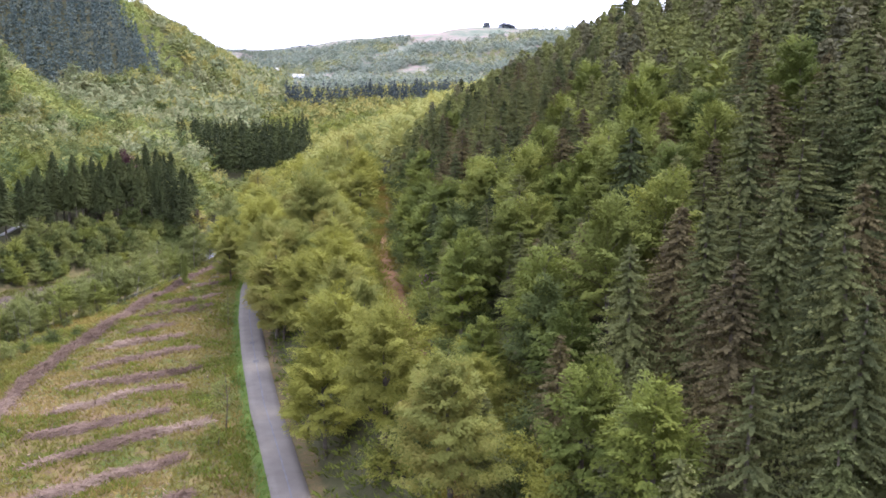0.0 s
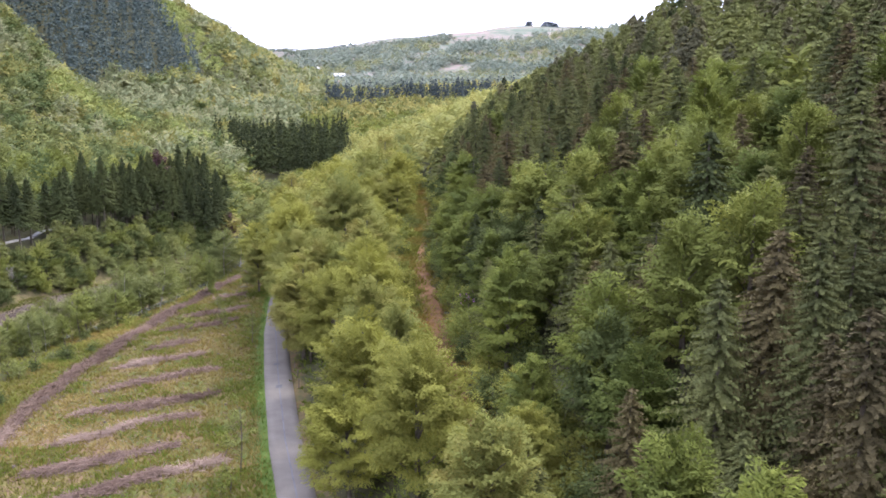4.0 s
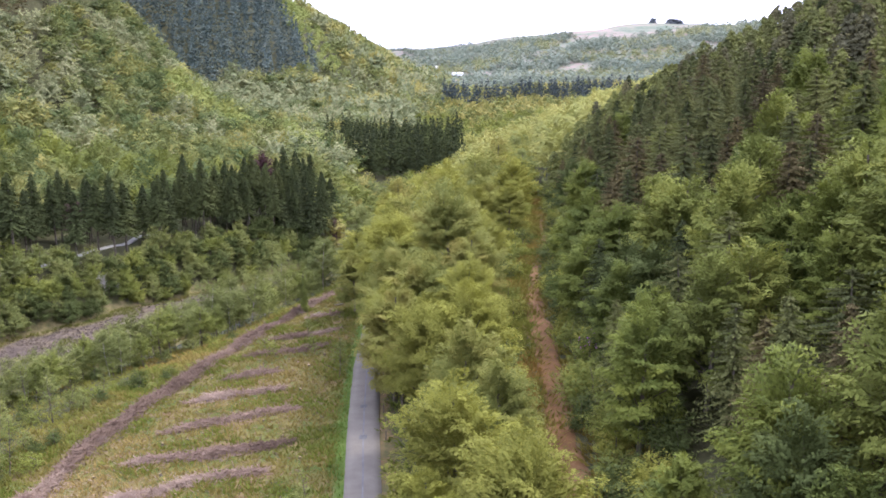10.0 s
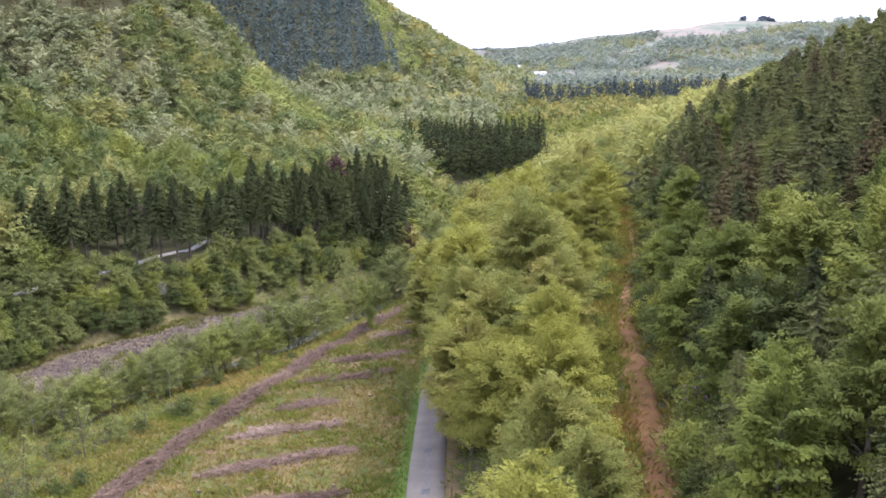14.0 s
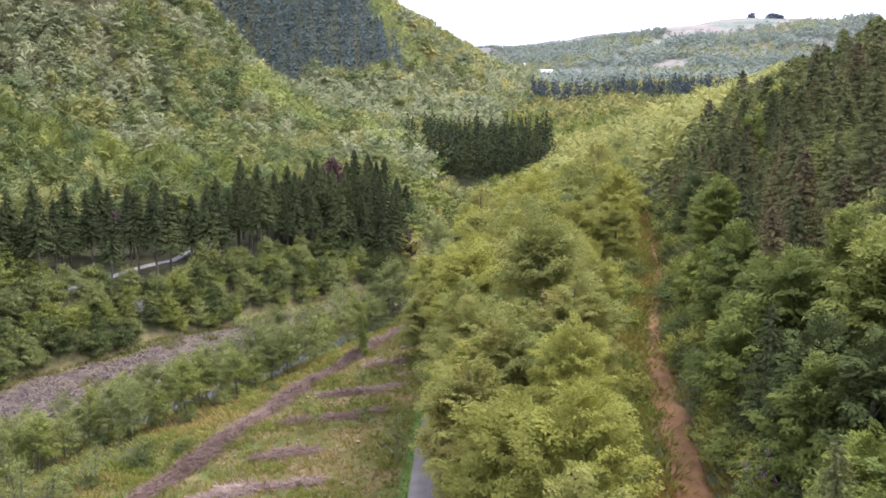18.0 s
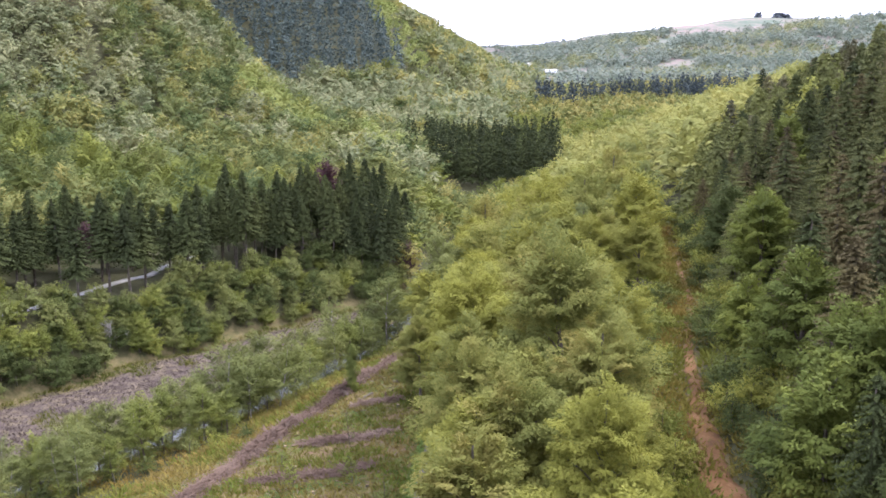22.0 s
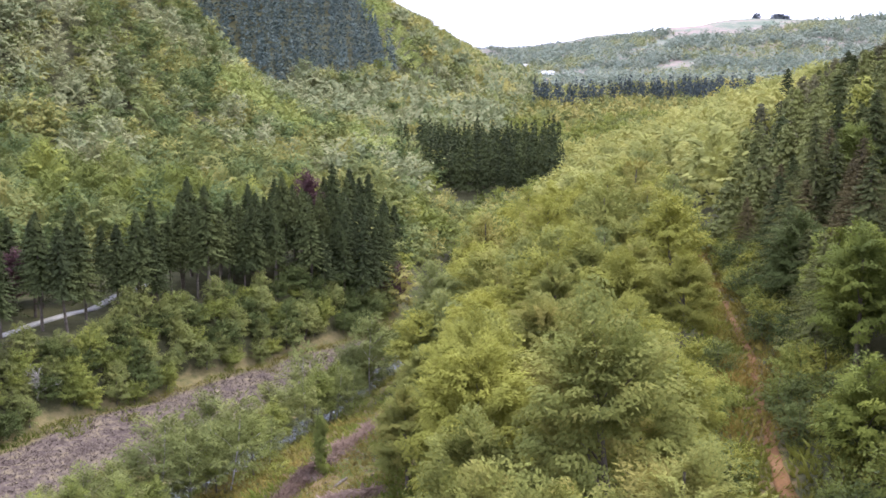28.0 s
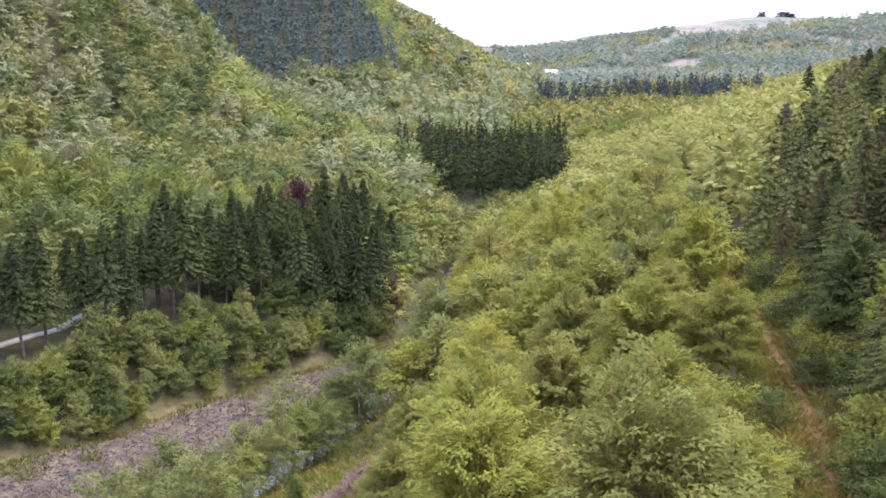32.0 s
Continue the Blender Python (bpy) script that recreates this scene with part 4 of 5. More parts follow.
def river_x(y):
    return np.minimum(along(RIVER, y), along(BRASH_LINE, y) - 7)


bir = scatter(rng, -75, 5, 138, 262, 3.2, lambda x, y: (x > river_x(y) + 3) & (x < river_x(y) + np.clip(22 - (y - 150) * 0.3, 7.5, 22)) & (x < along(BRASH_LINE, y) - 4) & (lumps(x, y, 5.0, 1.5) > -0.6 - 0.3 * smooth((y - 155) / 15)))
wil = scatter(rng, -75, -20, 120, 185, 5.5, lambda x, y: (x > river_x(y) - 6.5) & (x < river_x(y) - 3.2))
plant(birch_makers, [(x, y, rng.uniform(0.6, 1.15) * (0.74 + 0.26 * smooth((y - 160) / 14) - 0.2 * smooth((y - 205) / 15))) for x, y in bir] + [(x, y, rng.uniform(0.4, 0.6)) for x, y in wil], "birches and alders along the river", rng, tilt=4)


def floor_keep(x, y):
    block = (y > 398) & (y < 508) & (x > -33) & (x < 29)
    left = np.where(y < 300, along(TOE, y) - 8, along(TOE, y) - 10)
    right = np.where(y < 312, np.minimum(along(BRASH_LINE, y) + 2, river_x(y) + 9), along(TRACK, y) - 2)
    return (x > left) & (x < right) & ~block & (y > 262)


fl = scatter(rng, -40, 300, 258, 700, 5.4, lambda x, y: (x < 0.24 * y + 10) & floor_keep(x, y) & ((np.abs(x - river_x(y)) > 3.5) | (y > 330)))
ft = lumps(fl[:, 0], fl[:, 1], 16.0, 2.5) + rng.normal(0, 0.4, len(fl))
fy = (fl[:, 1] > 318) & (fl[:, 0] > 12 + 0.1 * (fl[:, 1] - 318)) & (fl[:, 1] < 520)
floor_t = leafy(5, 22, 20, 3.9, 10, 1.1, 0.6, 0.1)
woods("floor_wood", floor_t, fl[~fy & (ft > 0)], rng, LEAF_HILL, "grey-green broadleaved wood along the valley floor", 0.6, 0.9)
woods("floor_thicket", floor_t, fl[~fy & (ft <= 0)], rng, LEAF_GREEN, "deep green wood along the valley floor", 0.6, 0.9)
woods("floor_beeches", floor_t, fl[fy], rng, LEAF_SUNNY, "yellow-green beeches where the belt widens")
fill = scatter(rng, -100, -52, 148, 204, 4.0, lambda x, y: (np.abs(x - along(FARTRACK, y)) > 2.6) & (np.abs(x - along(FARTRACK, y)) < 9) & (x < along(TOE, y) - 9))
plant(bush_makers, [(x, y, rng.uniform(0.7, 1.15)) for x, y in fill], "bushes beside the gravel track", rng)
b2 = scatter(rng, -32, 27, 412, 506, 5.0, lambda x, y: x > -30 + 0.05 * (y - 416))
woods("spruce_block", conical(4, 18, 3.0, 12, 8, 2, 1.4, 0.5, base=0.12, power=0.85), b2, rng, NEEDLE_DARK, "block of dark spruces on the valley floor")

# ---- the far hills ----
sp2 = scatter(rng, -520, 130, 560, 1250, 9.0, lambda x, y: (x < 30 + 0.03 * (y - 600)) & (x > -0.3 * y) & (x < along(FOOT, y) + 25))
sp2 = sp2[(sp2[:, 1] < 1000) | (rng.uniform(size=len(sp2)) < 0.8)]
away = -sp2[:, 0] / (sp2[:, 1] - 108)
dark = (sp2[:, 1] > 735 - 510 * (away - 0.11) + 10 * lumps(sp2[:, 0], sp2[:, 1], 40)) & (sp2[:, 0] < -68 - 0.26 * (sp2[:, 1] - 766) + 4 * lumps(sp2[:, 0], sp2[:, 1], 50))
strip = ~dark & (sp2[:, 1] > 772) & (sp2[:, 0] < -36 - 0.26 * (sp2[:, 1] - 766))
tuft = np.hypot((sp2[:, 0] + 38) / 1.3, sp2[:, 1] - 752) < 22
crown_far = leafy(4, 14, 14, 5.6, 12, 2.2, 1.4, 0.15)
needle_far = conical(4, 17, 3.8, 8, 6, 1, 2.8, 1.3, base=0.1)
pl = scatter(rng, -560, 0, 540, 1000, 8.4, lambda x, y: (x > -0.36 * y) & (y > 735 - 510 * (-x / (y - 108) - 0.11) + 10 * lumps(x, y, 40)) & (x < -68 - 0.26 * (y - 766) + 4 * lumps(x, y, 50)))
woods("plantation", conical(5, 19, 3.7, 8, 6, 1, 2.6, 1.1, base=0.05, power=0.95), pl, rng, NEEDLE_BLUE_HAZE, "dark plantation high on the far hill, tinted haze-blue", 0.75, 1.3)
woods("young_strip", crown_far, sp2[strip], rng, LEAF_YOUNG, "strip of bright young growth beside the plantation", 0.4, 0.6)
rest = ~dark & ~strip & ~tuft
fartone = lumps(sp2[:, 0], sp2[:, 1], 60.0, 1.0) + rng.normal(0, 0.5, len(sp2))
woods("spur_wood", crown_far, sp2[rest & (fartone > -0.1)], rng, LEAF_OLIVE_HAZE, "olive-green wood on the far hill")
woods("spur_thicket", crown_far, sp2[rest & (fartone <= -0.1) & (fartone > -0.8)], rng, LEAF_HILL, "mixed green wood on the far hill")
woods("spur_conifers", needle_far, sp2[tuft | (rest & (fartone <= -1.0))], rng, NEEDLE_FIR, "scattered conifers on the far hill", 0.6, 0.9)
b3 = scatter(rng, 30, 190, 760, 840, 6.5, lambda x, y: (lumps(x, y, 25, 2) > -0.3))
woods("far_spruce_block", conical(4, 17, 3.4, 8, 5, 1, 2.6, 1.0), b3, rng, NEEDLE_FAR_HAZE, "far block of dark spruces, tinted haze-blue", 0.85, 1.3)
hz_ = scatter(rng, -60, 900, 690, 1680, 9.5, lambda x, y: (x < 0.36 * y) & (x > -0.02 * y + 20 * smooth((y - 700) / 300)) & ((lumps(x, y, 60, 6) + lumps(x, y, 24, 1) * 0.7 > -0.6 + 0.5 * smooth((y - 1150) / 300) + 2.6 * smooth((y - 1480) / 140) * smooth((x - 170) / 120)) | (y < 1000)))
hz_ = hz_[~((np.abs(hz_[:, 0] - 60) < 13) & (hz_[:, 1] > 1130) & (hz_[:, 1] < 1232)) & ~((np.abs(hz_[:, 0] - 42) < 11) & (hz_[:, 1] > 1240) & (hz_[:, 1] < 1315))]
hillt = lumps(hz_[:, 0], hz_[:, 1], 45.0, 7.0) + rng.normal(0, 0.4, len(hz_))
crown_hz = leafy(4, 8, 6, 5.6, 9, 2.9, 2.1, 0.05)
rg = scatter(rng, -160, 190, 2650, 3120, 19.0, lambda x, y: lumps(x, y, 120, 2) > -0.5)
woods("far_ridge_wood", crown_hz, rg, rng, NEEDLE_BLUE_HAZE, "dark wood on the farthest ridge, tinted haze-blue", 0.7, 1.0)
woods("far_floor_wood", crown_far, hz_[hz_[:, 1] < 960], rng, LEAF_HILL, "grey-green wood before the far spruces", 0.6, 0.85)
hillt, hz_ = hillt[hz_[:, 1] >= 960], hz_[hz_[:, 1] >= 960]
woods("far_hill_wood", crown_hz, hz_[hillt > -0.1], rng, LEAF_FAR_HAZE, "patchy woodland over the far moor side")
woods("far_hill_thicket", crown_hz, hz_[hillt <= -0.1], rng, LEAF_OLIVE_HAZE, "green copses over the far moor side", 0.5, 0.85)

# ---- the felled field ----


def sticks(a, b, rad):
    """Three-sided sticks from points a to points b."""
    d = unit(b - a)
    u = unit(np.cross(d, np.array([0.2, 0.3, 0.93])))
    w = np.cross(d, u)
    ring = [u * math.cos(t) + w * math.sin(t) for t in (0.3, 2.4, 4.5)]
    v = np.stack([a + k * rad for k in ring] + [b + k * rad * 0.6 for k in ring], 1)
    f = np.array([[0, 1, 4], [0, 4, 3], [1, 2, 5], [1, 5, 4], [2, 0, 3], [2, 3, 5]])
    return v.reshape(-1, 3), (f[None] + 6 * np.arange(len(a))[:, None, None]).reshape(-1, 3)


def brash_row(x0, y0, x1, y1, width, height, per_metre, label, line=None):
    """A heap of felling waste: a low uneven mound under crossing sticks."""
    root = tagged(new("brash_row"), label, "brash pile", "windrows of felling waste")
    length = math.hypot(x1 - x0, y1 - y0)
    n = max(int(length / 0.6), 4)
    u = np.linspace(0, 1, n)
    yy = y0 + (y1 - y0) * u
    xx = along(line, yy) if line else x0 + (x1 - x0) * u + 0.35 * np.sin(u * 9 + x0)
    t = unit(np.stack([np.gradient(xx), np.gradient(yy)], -1))
    nr = np.stack([-t[:, 1], t[:, 0]], -1)
    fat = (0.55 + 0.65 * np.abs(lumps(u * length, u * 3 + y0, 1.3))) * np.clip(np.minimum(u, 1 - u) * length / 1.5 + 0.25, 0, 1)
    lane = np.linspace(-1, 1, 7)
    P = np.zeros((n, 7, 3))
    P[..., :2] = np.stack([xx, yy], -1)[:, None] + nr[:, None] * (lane[None, :, None] * width / 2 * fat[:, None, None])
    P[..., 2] = land(P[..., 0], P[..., 1]) - 0.12 + (1 - lane ** 2)[None] * height * 0.75 * fat[:, None] * rng.uniform(0.6, 1.2, (n, 7))
    i = np.arange(n * 7).reshape(n, 7)
    piece("mound", P.reshape(-1, 3), np.stack([i[:-1, :-1], i[:-1, 1:], i[1:, 1:], i[1:, :-1]], -1).reshape(-1, 4), LITTER, root)
    m = int(length * per_metre)
    k = rng.uniform(0, 1, m) * (n - 1.001)
    k0 = k.astype(int)
    across = np.clip(rng.normal(0, 0.55, m), -1.5, 1.5)
    c = np.stack([np.interp(k, np.arange(n), xx), np.interp(k, np.arange(n), yy)], -1) + nr[k0] * (across * width / 2 * fat[k0])[:, None]
    z = land(c[:, 0], c[:, 1]) + np.maximum(1 - across ** 2, 0.05) * height * fat[k0] * rng.uniform(0.45, 1.05, m)
    d = unit(np.concatenate([t[k0] * rng.choice([-1, 1], m)[:, None] + rng.normal(0, 0.6, (m, 2)), rng.normal(0, 0.28, (m, 1))], 1))
    ln = rng.uniform(0.25, 0.95, (m, 1))
    p = np.concatenate([c, z[:, None]], 1)
    v, f = sticks(p - d * ln, p + d * ln, rng.uniform(0.015, 0.06, (m, 1)))
    tagged(piece("brash", v, f, BRASH, root), kind="stuff")
    return root


LITTER = rough_mat("needle_litter", [(0.063, 0.046, 0.036), (0.107, 0.078, 0.064), (0.164, 0.126, 0.103)], 1.5, fine=9.0)
ROWS = [(-18.6, 71.5, -5.5, 77.5), (-18.8, 80.5, -6.7, 87), (-19.8, 88.2, -4.8, 95), (-21.2, 97, -9.3, 100.5), (-20.6, 104.4, -8.4, 109.1), (-20.2, 112.5, -6.9, 116.2), (-19.5, 121, -7.4, 126), (-19.4, 131, -9.8, 133),
        (-17.1, 140, -10.6, 140), (-16.3, 148.6, -6.0, 151), (-13.8, 158.4, -5.5, 160.2), (-10.5, 168.5, -5.6, 170), (-19, 62, -3, 67)]
for row in ROWS:
    brash_row(*row, 1.8, 0.55, 130, "grey-brown windrow of felling waste across the cleared field")
brash_row(-29, 55, -6, 196, 2.5, 0.85, 95, "long pale windrow of felling waste along the field edge", BRASH_LINE)

loose = scatter(rng, -26, 0, 58, 190, 0.68, lambda x, y: (x > along(BRASH_LINE, y) - 3) & (x < along(ROAD, y) - 4))
lz = land(loose[:, 0], loose[:, 1])[:, None] + 0.05
ld = unit(np.concatenate([rng.normal(0, 1, (len(loose), 2)), rng.normal(0, 0.15, (len(loose), 1))], 1)) * rng.uniform(0.1, 0.5, (len(loose), 1))
lp0 = np.concatenate([loose, lz], 1)
v, f = sticks(lp0 - ld, lp0 + ld, rng.uniform(0.015, 0.05, (len(loose), 1)))
tagged(piece("loose_sticks", v, f, BRASH), "bleached sticks strewn over the cleared field", "sticks", kind="stuff")


def tufts(name, spots, per, height, spread, width, material, label, category, lean=0.5):
    """Blades or fronds that stand in small bunches, as one mesh."""
    n = len(spots)
    p = np.repeat(np.concatenate([spots, land(spots[:, 0], spots[:, 1])[:, None]], 1), per, 0)
    size = np.repeat(rng.uniform(0.6, 1.3, n), per)[:, None]
    off = rng.normal(0, spread, (n * per, 2)) * size
    tip = np.concatenate([off * (1 + lean * 2) + rng.normal(0, lean * height * 0.5, off.shape), rng.uniform(0.5, 1.1, (n * per, 1)) * height * size], 1)
    base = p + np.concatenate([off, np.full((n * per, 1), -0.03)], 1)
    side = unit(np.concatenate([rng.normal(0, 1, off.shape), np.zeros((n * per, 1))], 1)) * width * size
    v = np.stack([base - side, base + side, p + tip], 1).reshape(-1, 3)
    return tagged(piece(name, v, tri_faces(v), material), label, category, kind="stuff")


grass_s = scatter(rng, -40, 0, 56, 200, 0.64, lambda x, y: (x > along(BRASH_LINE, y) - 9) & (x < along(ROAD, y) - 2.2) & (lumps(x, y, 2.2, 3) + 0.5 * lumps(x, y, 8, 1) > -1.0))
tufts("field_grass", grass_s, 8, 0.40, 0.2, 0.075, GRASS_LEAF, "tussocks of straw-yellow and green grass in the cleared field", "grass")
weed_s = scatter(rng, -34, 0, 56, 200, 0.95, lambda x, y: (x > along(BRASH_LINE, y) - 9) & (x < along(ROAD, y) - 2.6) & (lumps(x, y, 3.1, 7) > 0.25 - 0.5 * smooth((x - along(ROAD, y) + 9) / 5)))
tufts("field_weeds", weed_s, 16, 0.42, 0.32, 0.09, BRACKEN_GREEN, "clumps of green bracken and bramble in the cleared field", "weeds", 0.3)
verge_s = scatter(rng, -6, 14, 40, 178, 0.42, lambda x, y: (np.abs(x - along(ROAD, y)) > 1.65) & (x > along(ROAD, y) - 3.2) & (x < along(ROAD, y)))
tufts("verge_grass", verge_s, 5, 0.26, 0.12, 0.05, VERGE_LEAF, "lush green verge grass along the lane", "grass")
bank_s = scatter(rng, -4, 40, 50, 240, 1.1, lambda x, y: (x > along(ROAD, y) + 2.4) & (x < along(TRACK, y) - 0.9))
tufts("bank_bracken", bank_s, 18, 0.3, 0.4, 0.11, BRACKEN_GREEN, "green bracken and bramble under the belt of trees", "undergrowth", 0.3)
side_s = scatter(rng, 10, 45, 40, 240, 0.9, lambda x, y: (np.abs(x - along(TRACK, y) - 0.2) > 0.75 - 0.4 * smooth((y - 118) / 40) + 0.45 * lumps(x, y, 3)) & (x > along(TRACK, y) - 3.5) & (x < along(TRACK, y) + 5))
tufts("track_bracken", side_s, 20, 0.5, 0.4, 0.12, BRACKEN, "bracken and bramble along the old track", "undergrowth", 0.3)
heath_s = scatter(rng, -110, -8, 140, 255, 0.62, lambda x, y: (x < river_x(y) - 5.5) & (x > along(TOE, y) + 1.5) & (lumps(x, y, 4.5, 3.0) < 0.55))
tufts("heather_flat", heath_s, 7, 0.22, 0.22, 0.07, HEATHER, "cut brown-purple heather on the river flat", "heather", 0.6)
straw_s = scatter(rng, -112, -5, 130, 262, 0.62, lambda x, y: ((x > along(TOE, y) + 0.8) & (x < along(TOE, y) + 2.4)) | ((x > along(TOE, y) + 2) & (x < river_x(y) - 4) & (lumps(x, y, 4.5, 3.0) > 0.45)) | (np.abs(x - river_x(y) + 5.2) < 2.2))
tufts("rush_edge", straw_s, 9, 0.55, 0.25, 0.06, GRASS_LEAF, "straw-coloured rushes round the heather flat", "rushes")
bankr_s = scatter(rng, -80, 0, 110, 245, 1.0, lambda x, y: (x > river_x(y) + 2.8) & (x < along(BRASH_LINE, y) - 2))
tufts("river_bank_scrub", bankr_s, 16, 0.3, 0.4, 0.08, BRACKEN, "rough green and russet scrub on the river bank", "undergrowth", 0.35)

# stumps and logs
stump = tagged(new("tree_stump"), "weathered sawn tree stump in the cleared field", "stump", "stumps in the cleared field")
sv, sf = tube([(0, 0, -0.15), (0, 0, 0.05), (0, 0, 0.3)], [0.3, 0.2, 0.18], 9)
piece("body", sv, sf, BARK, stump, flat=False)
cap = bmesh.new()
bmesh.ops.create_circle(cap, cap_ends=True, radius=0.178, segments=9, matrix=Matrix.Translation((0, 0, 0.302)))
cm = bpy.data.meshes.new("sawn_face")
cap.to_mesh(cm)
cap.free()
cm.materials.append(CUT_WOOD)
new("sawn_face", cm).parent = stump
st = scatter(rng, -24, -4, 60, 190, 6.2, lambda x, y: (x > along(BRASH_LINE, y) + 2) & (x < along(ROAD, y) - 5))
for i, (x, y) in enumerate(st):
    m = pose(x, y, float(land(x, y)), rng.normal(0, 5), rng.normal(0, 5), rng.uniform(0, 360)) @ Matrix.Scale(rng.uniform(0.5, 0.95), 4)
    if i == 0:
        stump.matrix_basis = m
    else:
        copy_thing(stump, m @ Matrix.Diagonal((*(1 / k for k in stump.scale), 1)))
for x, y, a, ln, r0 in ((-6.5, 177.4, 35, 1.6, 0.2), (-9.5, 173, 70, 2.2, 0.15), (-4.6, 140, -60, 3.2, 0.09), (-3.8, 142.5, -70, 2.6, 0.07), (-12, 186, 50, 2.4, 0.14)):
    z = float(land(x, y)) + r0 * 0.8
    lv, lf_ = tube([(-ln / 2, 0, 0), (0, 0.03, 0.02), (ln / 2, 0, 0)], [r0, r0 * 0.95, r0 * 0.8], 8)
    log = piece("log", lv, lf_, BARK, flat=False)
    log.matrix_basis = pose(x, y, z, 0, 0, a)
    tagged(log, "bleached fallen log on the cleared ground", "log", "fallen logs")
    for e, rr in ((-1, r0), (1, r0 * 0.8)):
        bm = bmesh.new()
        bmesh.ops.create_circle(bm, cap_ends=True, radius=rr * 0.97, segments=8, matrix=pose(e * (ln / 2 - 0.004), 0, 0, 0, 90, 0))
        me = bpy.data.meshes.new("sawn_end")
        bm.to_mesh(me)
        bm.free()
        me.materials.append(CUT_WOOD)
        new("sawn_end", me).parent = log

# lane: dark repairs and the worn middle seam
for x, y, w, ln in ((0.1, 115.3, 0.42, 0.75), (-0.25, 124.4, 0.4, 0.7)):
    g = np.linspace(-1, 1, 5)
    X, Y = np.meshgrid(x + g * w, y + g * ln)
    Z = np.full_like(X, 0.152) + 0.0 * X
    Z[0], Z[-1], Z[:, 0], Z[:, -1] = 0.12, 0.12, 0.12, 0.12
    i = np.arange(25).reshape(5, 5)
    rp = piece("tarmac_patch", np.stack([X, Y, Z], -1).reshape(-1, 3), np.stack([i[:-1, :-1], i[:-1, 1:], i[1:, 1:], i[1:, :-1]], -1).reshape(-1, 4), ASPHALT_DARK, road)
seam_y = np.arange(-50, 225, 1.5)
sx = along(ROAD, seam_y)
SP = np.stack([np.stack([sx + o + 0.03 * lumps(seam_y, seam_y, 1.3), seam_y, land(sx, seam_y) + 0.146], -1) for o in (-0.07, 0.07)], 1)
si = np.arange(len(seam_y) * 2).reshape(-1, 2)
piece("middle_seam", SP.reshape(-1, 3), np.stack([si[:-1, 0], si[:-1, 1], si[1:, 1], si[1:, 0]], -1), ASPHALT_SEAM, road)

# pole, post, sapling, ivy-clad stem, bare tree
pole = tagged(new("wooden_pole"), "weathered dark wooden pole on the lane bank", "pole")
pv, pf = tube([(0, 0, -0.5), (0, 0, 2), (0.03, 0, 4.3)], [0.12, 0.11, 0.09], 10)
piece("shaft", pv, pf, BARK, pole, flat=False)
pv, pf = tube([(0.03, 0, 4.3), (0.03, 0, 4.36), (0.03, 0, 4.4)], [0.1, 0.1, 0.01], 10)
piece("cap", pv, pf, ASPHALT_DARK, pole, flat=False)
pole.matrix_basis = pose(4.5, 86.0, float(land(4.5, 86.0)), 0, 1, 0)
for px_, py_ in ((2.1, 118.2), (2.2, 114.5), (1.8, 122)):
    pv, pf = tube([(0, 0, -0.3), (0, 0, 0.6), (0, 0, 1.05), (0, 0, 1.08)], [0.06, 0.06, 0.055, 0.01], 8)
    fp = piece("fence_post", pv, pf, BARK, flat=False)
    fp.matrix_basis = pose(px_, py_, float(land(px_, py_)), 3, 2, 0)
    tagged(fp, "old wooden fence post on the lane verge", "fence post", "posts on the lane verge")
sapling_makers = [
    broad("sapling", LEAF_BIRCH, 6.6, 1.25, 26, 26, 0.24, 0.12, "thin young birch in sparse leaf beside the lane", base=0.2, limbs=12, girth=0.05),
    broad("sapling", LEAF_GREEN, 3.0, 0.8, 16, 26, 0.22, 0.12, "low green sapling in the cleared field", base=0.1, limbs=6, girth=0.035),
]
plant(sapling_makers, [(-2.9, 92.3, 1.0), (-3.6, 88, 0.9), (-4.6, 96, 0.7), (-7.5, 148, 0.8), (-9, 157, 0.6), (-12.4, 147, 0.7), (-4.2, 104, 0.6), (-14, 152, 0.7), (-3.5, 136, 0.7)], "saplings in the field", rng, tilt=4)
bank_sap = scatter(rng, -62, -30, 100, 150, 6.0, lambda x, y: (x > river_x(y) + 6) & (x < along(BRASH_LINE, y) - 5))
plant(sapling_makers, [(x, y, rng.uniform(0.5, 1.0)) for x, y in bank_sap], "saplings on the river bank", rng, tilt=6)
scrub_makers = [
    broad("scrub_bush", LEAF_GREEN, 1.5, 1.0, 22, 44, 0.18, 0.09, "low green bramble bush on the rough river bank", base=0.0, taper=0.1, limbs=4, girth=0.03),
    broad("scrub_bush", LEAF_DEEP, 1.7, 1.0, 22, 44, 0.18, 0.09, "low dark gorse bush on the rough river bank", base=0.0, taper=0.15, limbs=4, girth=0.03),
    broad("scrub_bush", LEAF_BIRCH, 2.0, 0.9, 22, 40, 0.18, 0.09, "low grey-green sallow on the rough river bank", base=0.0, taper=0.2, limbs=4, girth=0.03),
]
scrub = scatter(rng, -70, -8, 92, 178, 3.4, lambda x, y: (x > river_x(y) + 3) & (x < along(BRASH_LINE, y) - 2.5) & (lumps(x, y, 6.0, 4.0) > -0.15))
plant(scrub_makers, [(x, y, rng.uniform(0.5, 1.2)) for x, y in scrub], "bushes on the rough river bank", rng, tilt=5)
ivy = tagged(new("ivy_stem"), "dead stem wrapped in dark green ivy on the field edge", "tree")
trunk, _ = wood_of(rng, 6.0, 0.12, [], 0.15)
piece("trunk", *trunk, BARK, ivy, flat=False)
h = rng.uniform(0, 1, 1400)
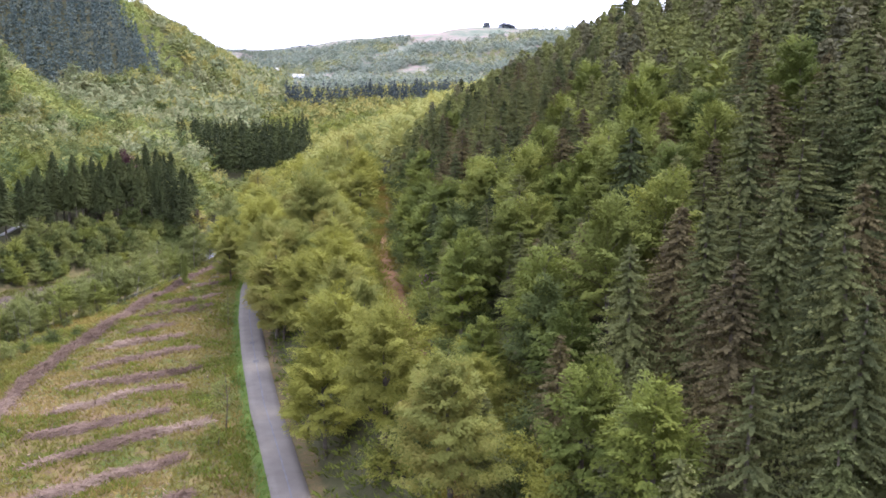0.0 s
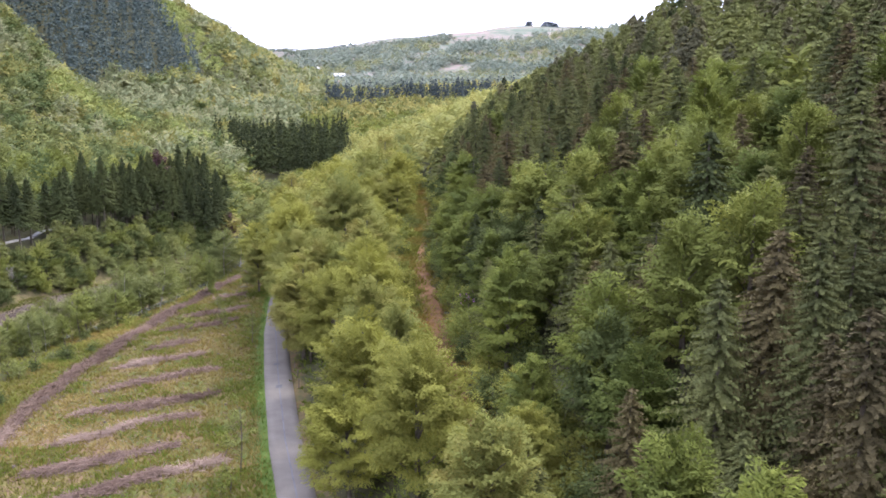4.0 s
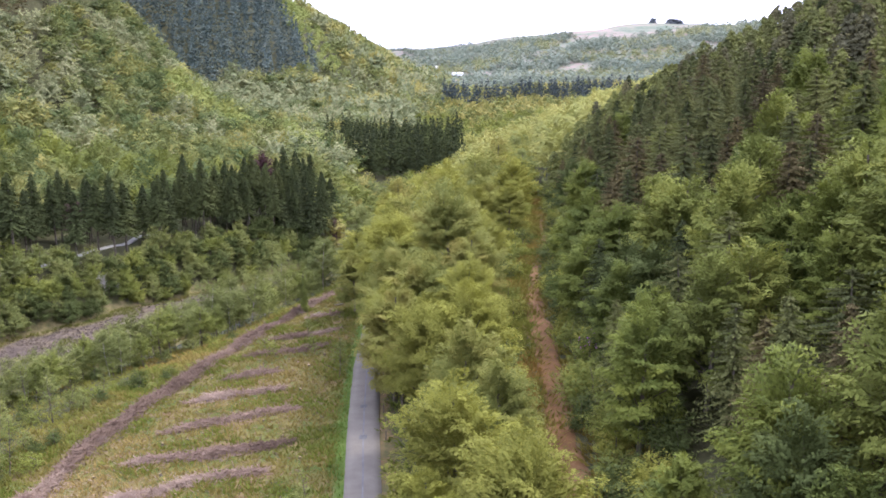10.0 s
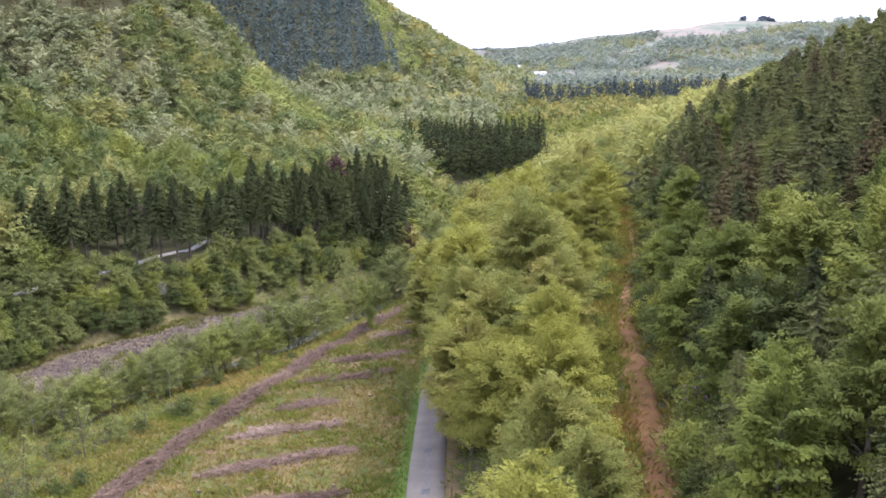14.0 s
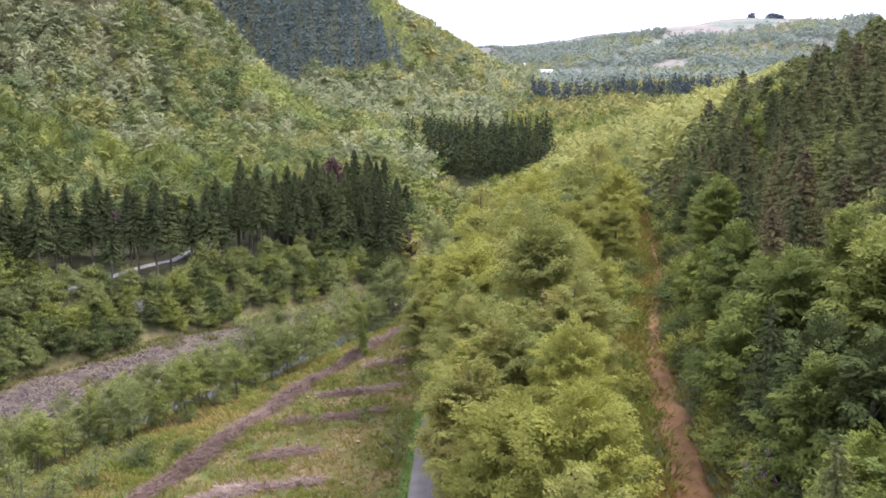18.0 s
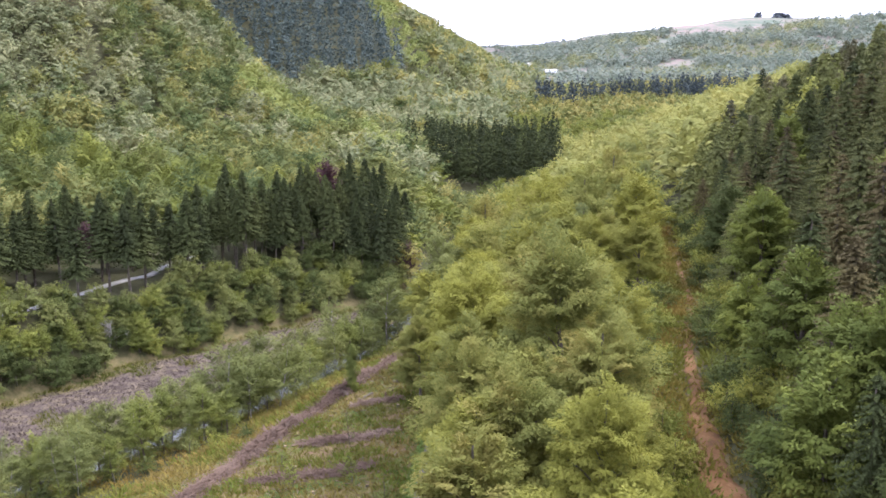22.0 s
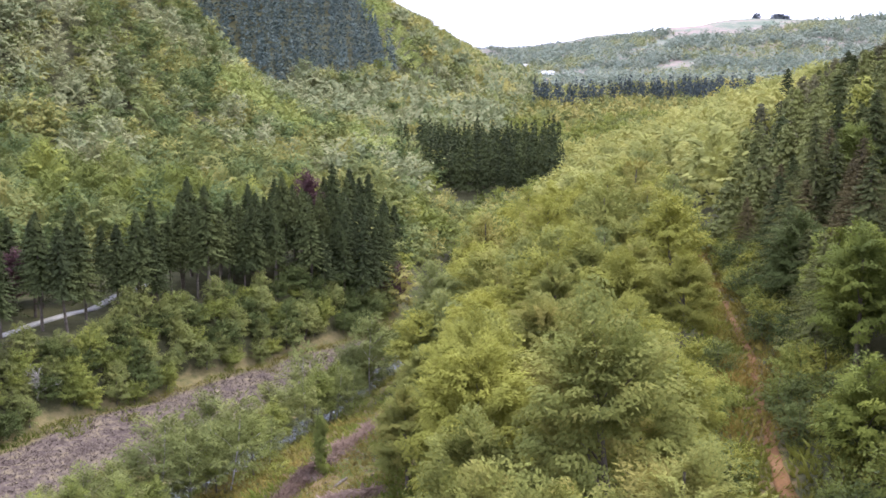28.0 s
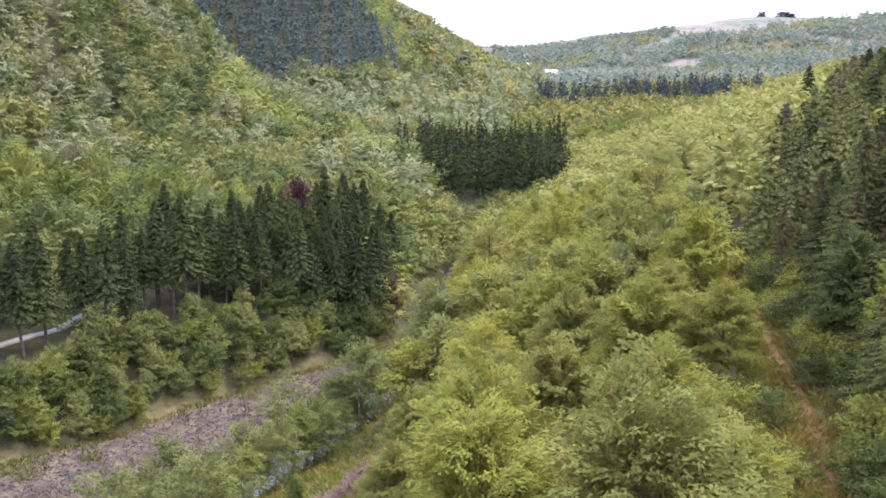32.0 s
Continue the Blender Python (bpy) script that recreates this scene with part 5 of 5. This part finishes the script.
aa = rng.uniform(0, 6.28, 1400)
ir = (0.25 + 0.5 * np.sin(np.clip(h * 3.0, 0, 3.14)) ** 0.7 * (1 - 0.55 * h)) * rng.uniform(0.4, 1.25, 1400) * (1 + 0.35 * np.sin(h * 17 + 2 * aa))
ip = np.stack([np.cos(aa) * ir, np.sin(aa) * ir, h * 5.4], -1)
lv = leaf_tris(ip, np.stack([np.cos(aa), np.sin(aa), 0 * aa + 0.6], -1) + rng.normal(0, 0.3, ip.shape), np.stack([np.cos(aa), np.sin(aa), 0 * aa - 0.8], -1), 0.3, 0.2, rng)
piece("ivy", lv, tri_faces(lv), LEAF_GREEN, ivy)
ivy.matrix_basis = pose(-11.6, 175.6, float(land(-11.6, 175.6)), 2, 0, 0)


def bare_tree(x, y, height, label, bark, spread=2.2, tips=18):
    root = tagged(new("bare_tree"), label, "tree", "leafless trees")
    ends = np.stack([rng.normal(0, spread * 0.5, tips), rng.normal(0, spread * 0.5, tips), rng.uniform(0.45, 1.02, tips) * height], -1)
    trunk, lb = wood_of(rng, height * 0.85, 0.13, ends, 0.3)
    twigs = []
    for e in ends:
        for _ in range(5):
            m = e * rng.uniform(0.8, 1.0)
            twigs.append(tube([m, m + rng.normal(0, 0.28, 3) + [0, 0, 0.2], m + rng.normal(0, 0.45, 3) + [0, 0, 0.45]], [0.022, 0.015, 0.008], 3))
    piece("trunk", *merged([trunk] + lb + [(tv, tf) for tv, tf in twigs]), bark, root, flat=False)
    root.matrix_basis = pose(x, y, float(land(x, y)) - 0.1, 0, 0, rng.uniform(0, 360))


bare_tree(23.5, 128.0, 8.0, "silvery leafless tree among the conifers", BARK, 1.8)
bare_tree(-51.0, 205.4, 4.0, "pale leafless shrub at the edge of the heather", BARK_PALE, 1.8)
bare_tree(-16.5, 205.0, 4.5, "leaning leafless willow by the river", BARK, 2.0)
bare_tree(-27.0, 190.0, 5.5, "grey leafless birch by the river", BARK_PALE, 1.6)

# shrubs that hem the track
shrub_makers = [
    broad("shrub", LEAF_GREEN, 2.6, 1.5, 36, 60, 0.2, 0.1, "fresh green shrub hemming the track", base=0.0, taper=0.1, limbs=4, girth=0.04),
    broad("shrub", LEAF_DEEP, 2.8, 1.6, 36, 60, 0.2, 0.1, "glossy dark green rhododendron hemming the track", base=0.0, taper=0.1, limbs=4, girth=0.04),
    broad("shrub", LEAF_SPRING, 2.2, 1.4, 36, 60, 0.2, 0.1, "yellow-green shrub hemming the track", base=0.0, taper=0.1, limbs=4, girth=0.04),
]
shr = scatter(rng, 8, 50, 40, 235, 2.4, lambda x, y: ((x > along(TRACK, y) + 1.7 + 0.9 * lumps(x, y, 5)) & (x < along(TRACK, y) + 6)) | ((x < along(TRACK, y) - 2.6) & (x > along(TRACK, y) - 5.2) & (lumps(x, y, 6, 2) > -0.2)))
plant(shrub_makers, [(x, y, rng.uniform(0.7, 1.2)) for x, y in shr], "shrubs along the track", rng)
blossom = tagged(new("rhododendron"), "dark rhododendron bush with purple blossom by the track", "bush")
rv, rc = crown_leaves(rng, 40, 40, 1.9, 1.3, 1.5, 0.3, 0.16, 0.1)
piece("leaves", rv, tri_faces(rv), LEAF_DEEP, blossom)
bp_ = unit(rng.normal(0, 1, (70, 3)) + [0, -0.6, 0.6]) * [1.9, 1.9, 1.3] + [0, 0, 1.5]
bp_ = np.repeat(bp_, 5, 0) + rng.normal(0, 0.07, (350, 3))
bv = leaf_tris(bp_, rng.normal(0, 1, bp_.shape), rng.normal(0, 1, bp_.shape), 0.16, 0.12, rng)
piece("blossom", bv, tri_faces(bv), BLOSSOM, blossom)
blossom.matrix_basis = pose(20.6, 109, float(land(20.6, 109)))

# ---- distance: sheds, a copse on the skyline ----


def shed(x, y, w, ln, h, a):
    """A pale farm shed with a ridged roof."""
    root = tagged(new("farm_shed"), "small white-walled farm shed far up the valley", "shed", "sheds up the valley")
    bm = bmesh.new()
    bmesh.ops.create_cube(bm, size=1, matrix=Matrix.Translation((0, 0, h / 2)) @ Matrix.Diagonal((w, ln, h, 1)))
    me = bpy.data.meshes.new("body")
    bm.to_mesh(me)
    bm.free()
    me.materials.append(WHITE_WALL)
    new("body", me).parent = root
    rv_ = np.array([(-w / 2 - 0.4, -ln / 2 - 0.4, h), (w / 2 + 0.4, -ln / 2 - 0.4, h), (0, -ln / 2 - 0.4, h * 1.5), (-w / 2 - 0.4, ln / 2 + 0.4, h), (w / 2 + 0.4, ln / 2 + 0.4, h), (0, ln / 2 + 0.4, h * 1.5)])
    piece("roof", rv_, np.array([(0, 1, 2), (3, 5, 4), (0, 2, 5), (0, 5, 3), (1, 4, 5), (1, 5, 2), (0, 3, 4), (0, 4, 1)]), SHED_ROOF, root)
    root.matrix_basis = pose(x, y, float(land(x, y)) + 1, 0, 0, a)


shed(62, 1221, 5, 13, 2.6, 75)
shed(41.6, 1304, 4, 9, 2.4, 80)
copse = np.stack([rng.normal(445, 9, 16), rng.normal(1690, 5, 16)], -1)
woods("skyline_copse", leafy(3, 12, 12, 4.5, 11, 2.4, 1.9, 0.0), copse, rng, NEEDLE_HAZE, "round dark copse on the skyline", 0.9, 1.1, 4.5)
copse = np.stack([rng.normal(408, 2, 4), rng.normal(1690, 3, 4)], -1)
woods("skyline_trees", leafy(3, 12, 12, 4.5, 11, 2.6, 2.0, 0.0), copse, rng, NEEDLE_HAZE, "lone dark trees on the skyline", 0.8, 1.0, 4.5)
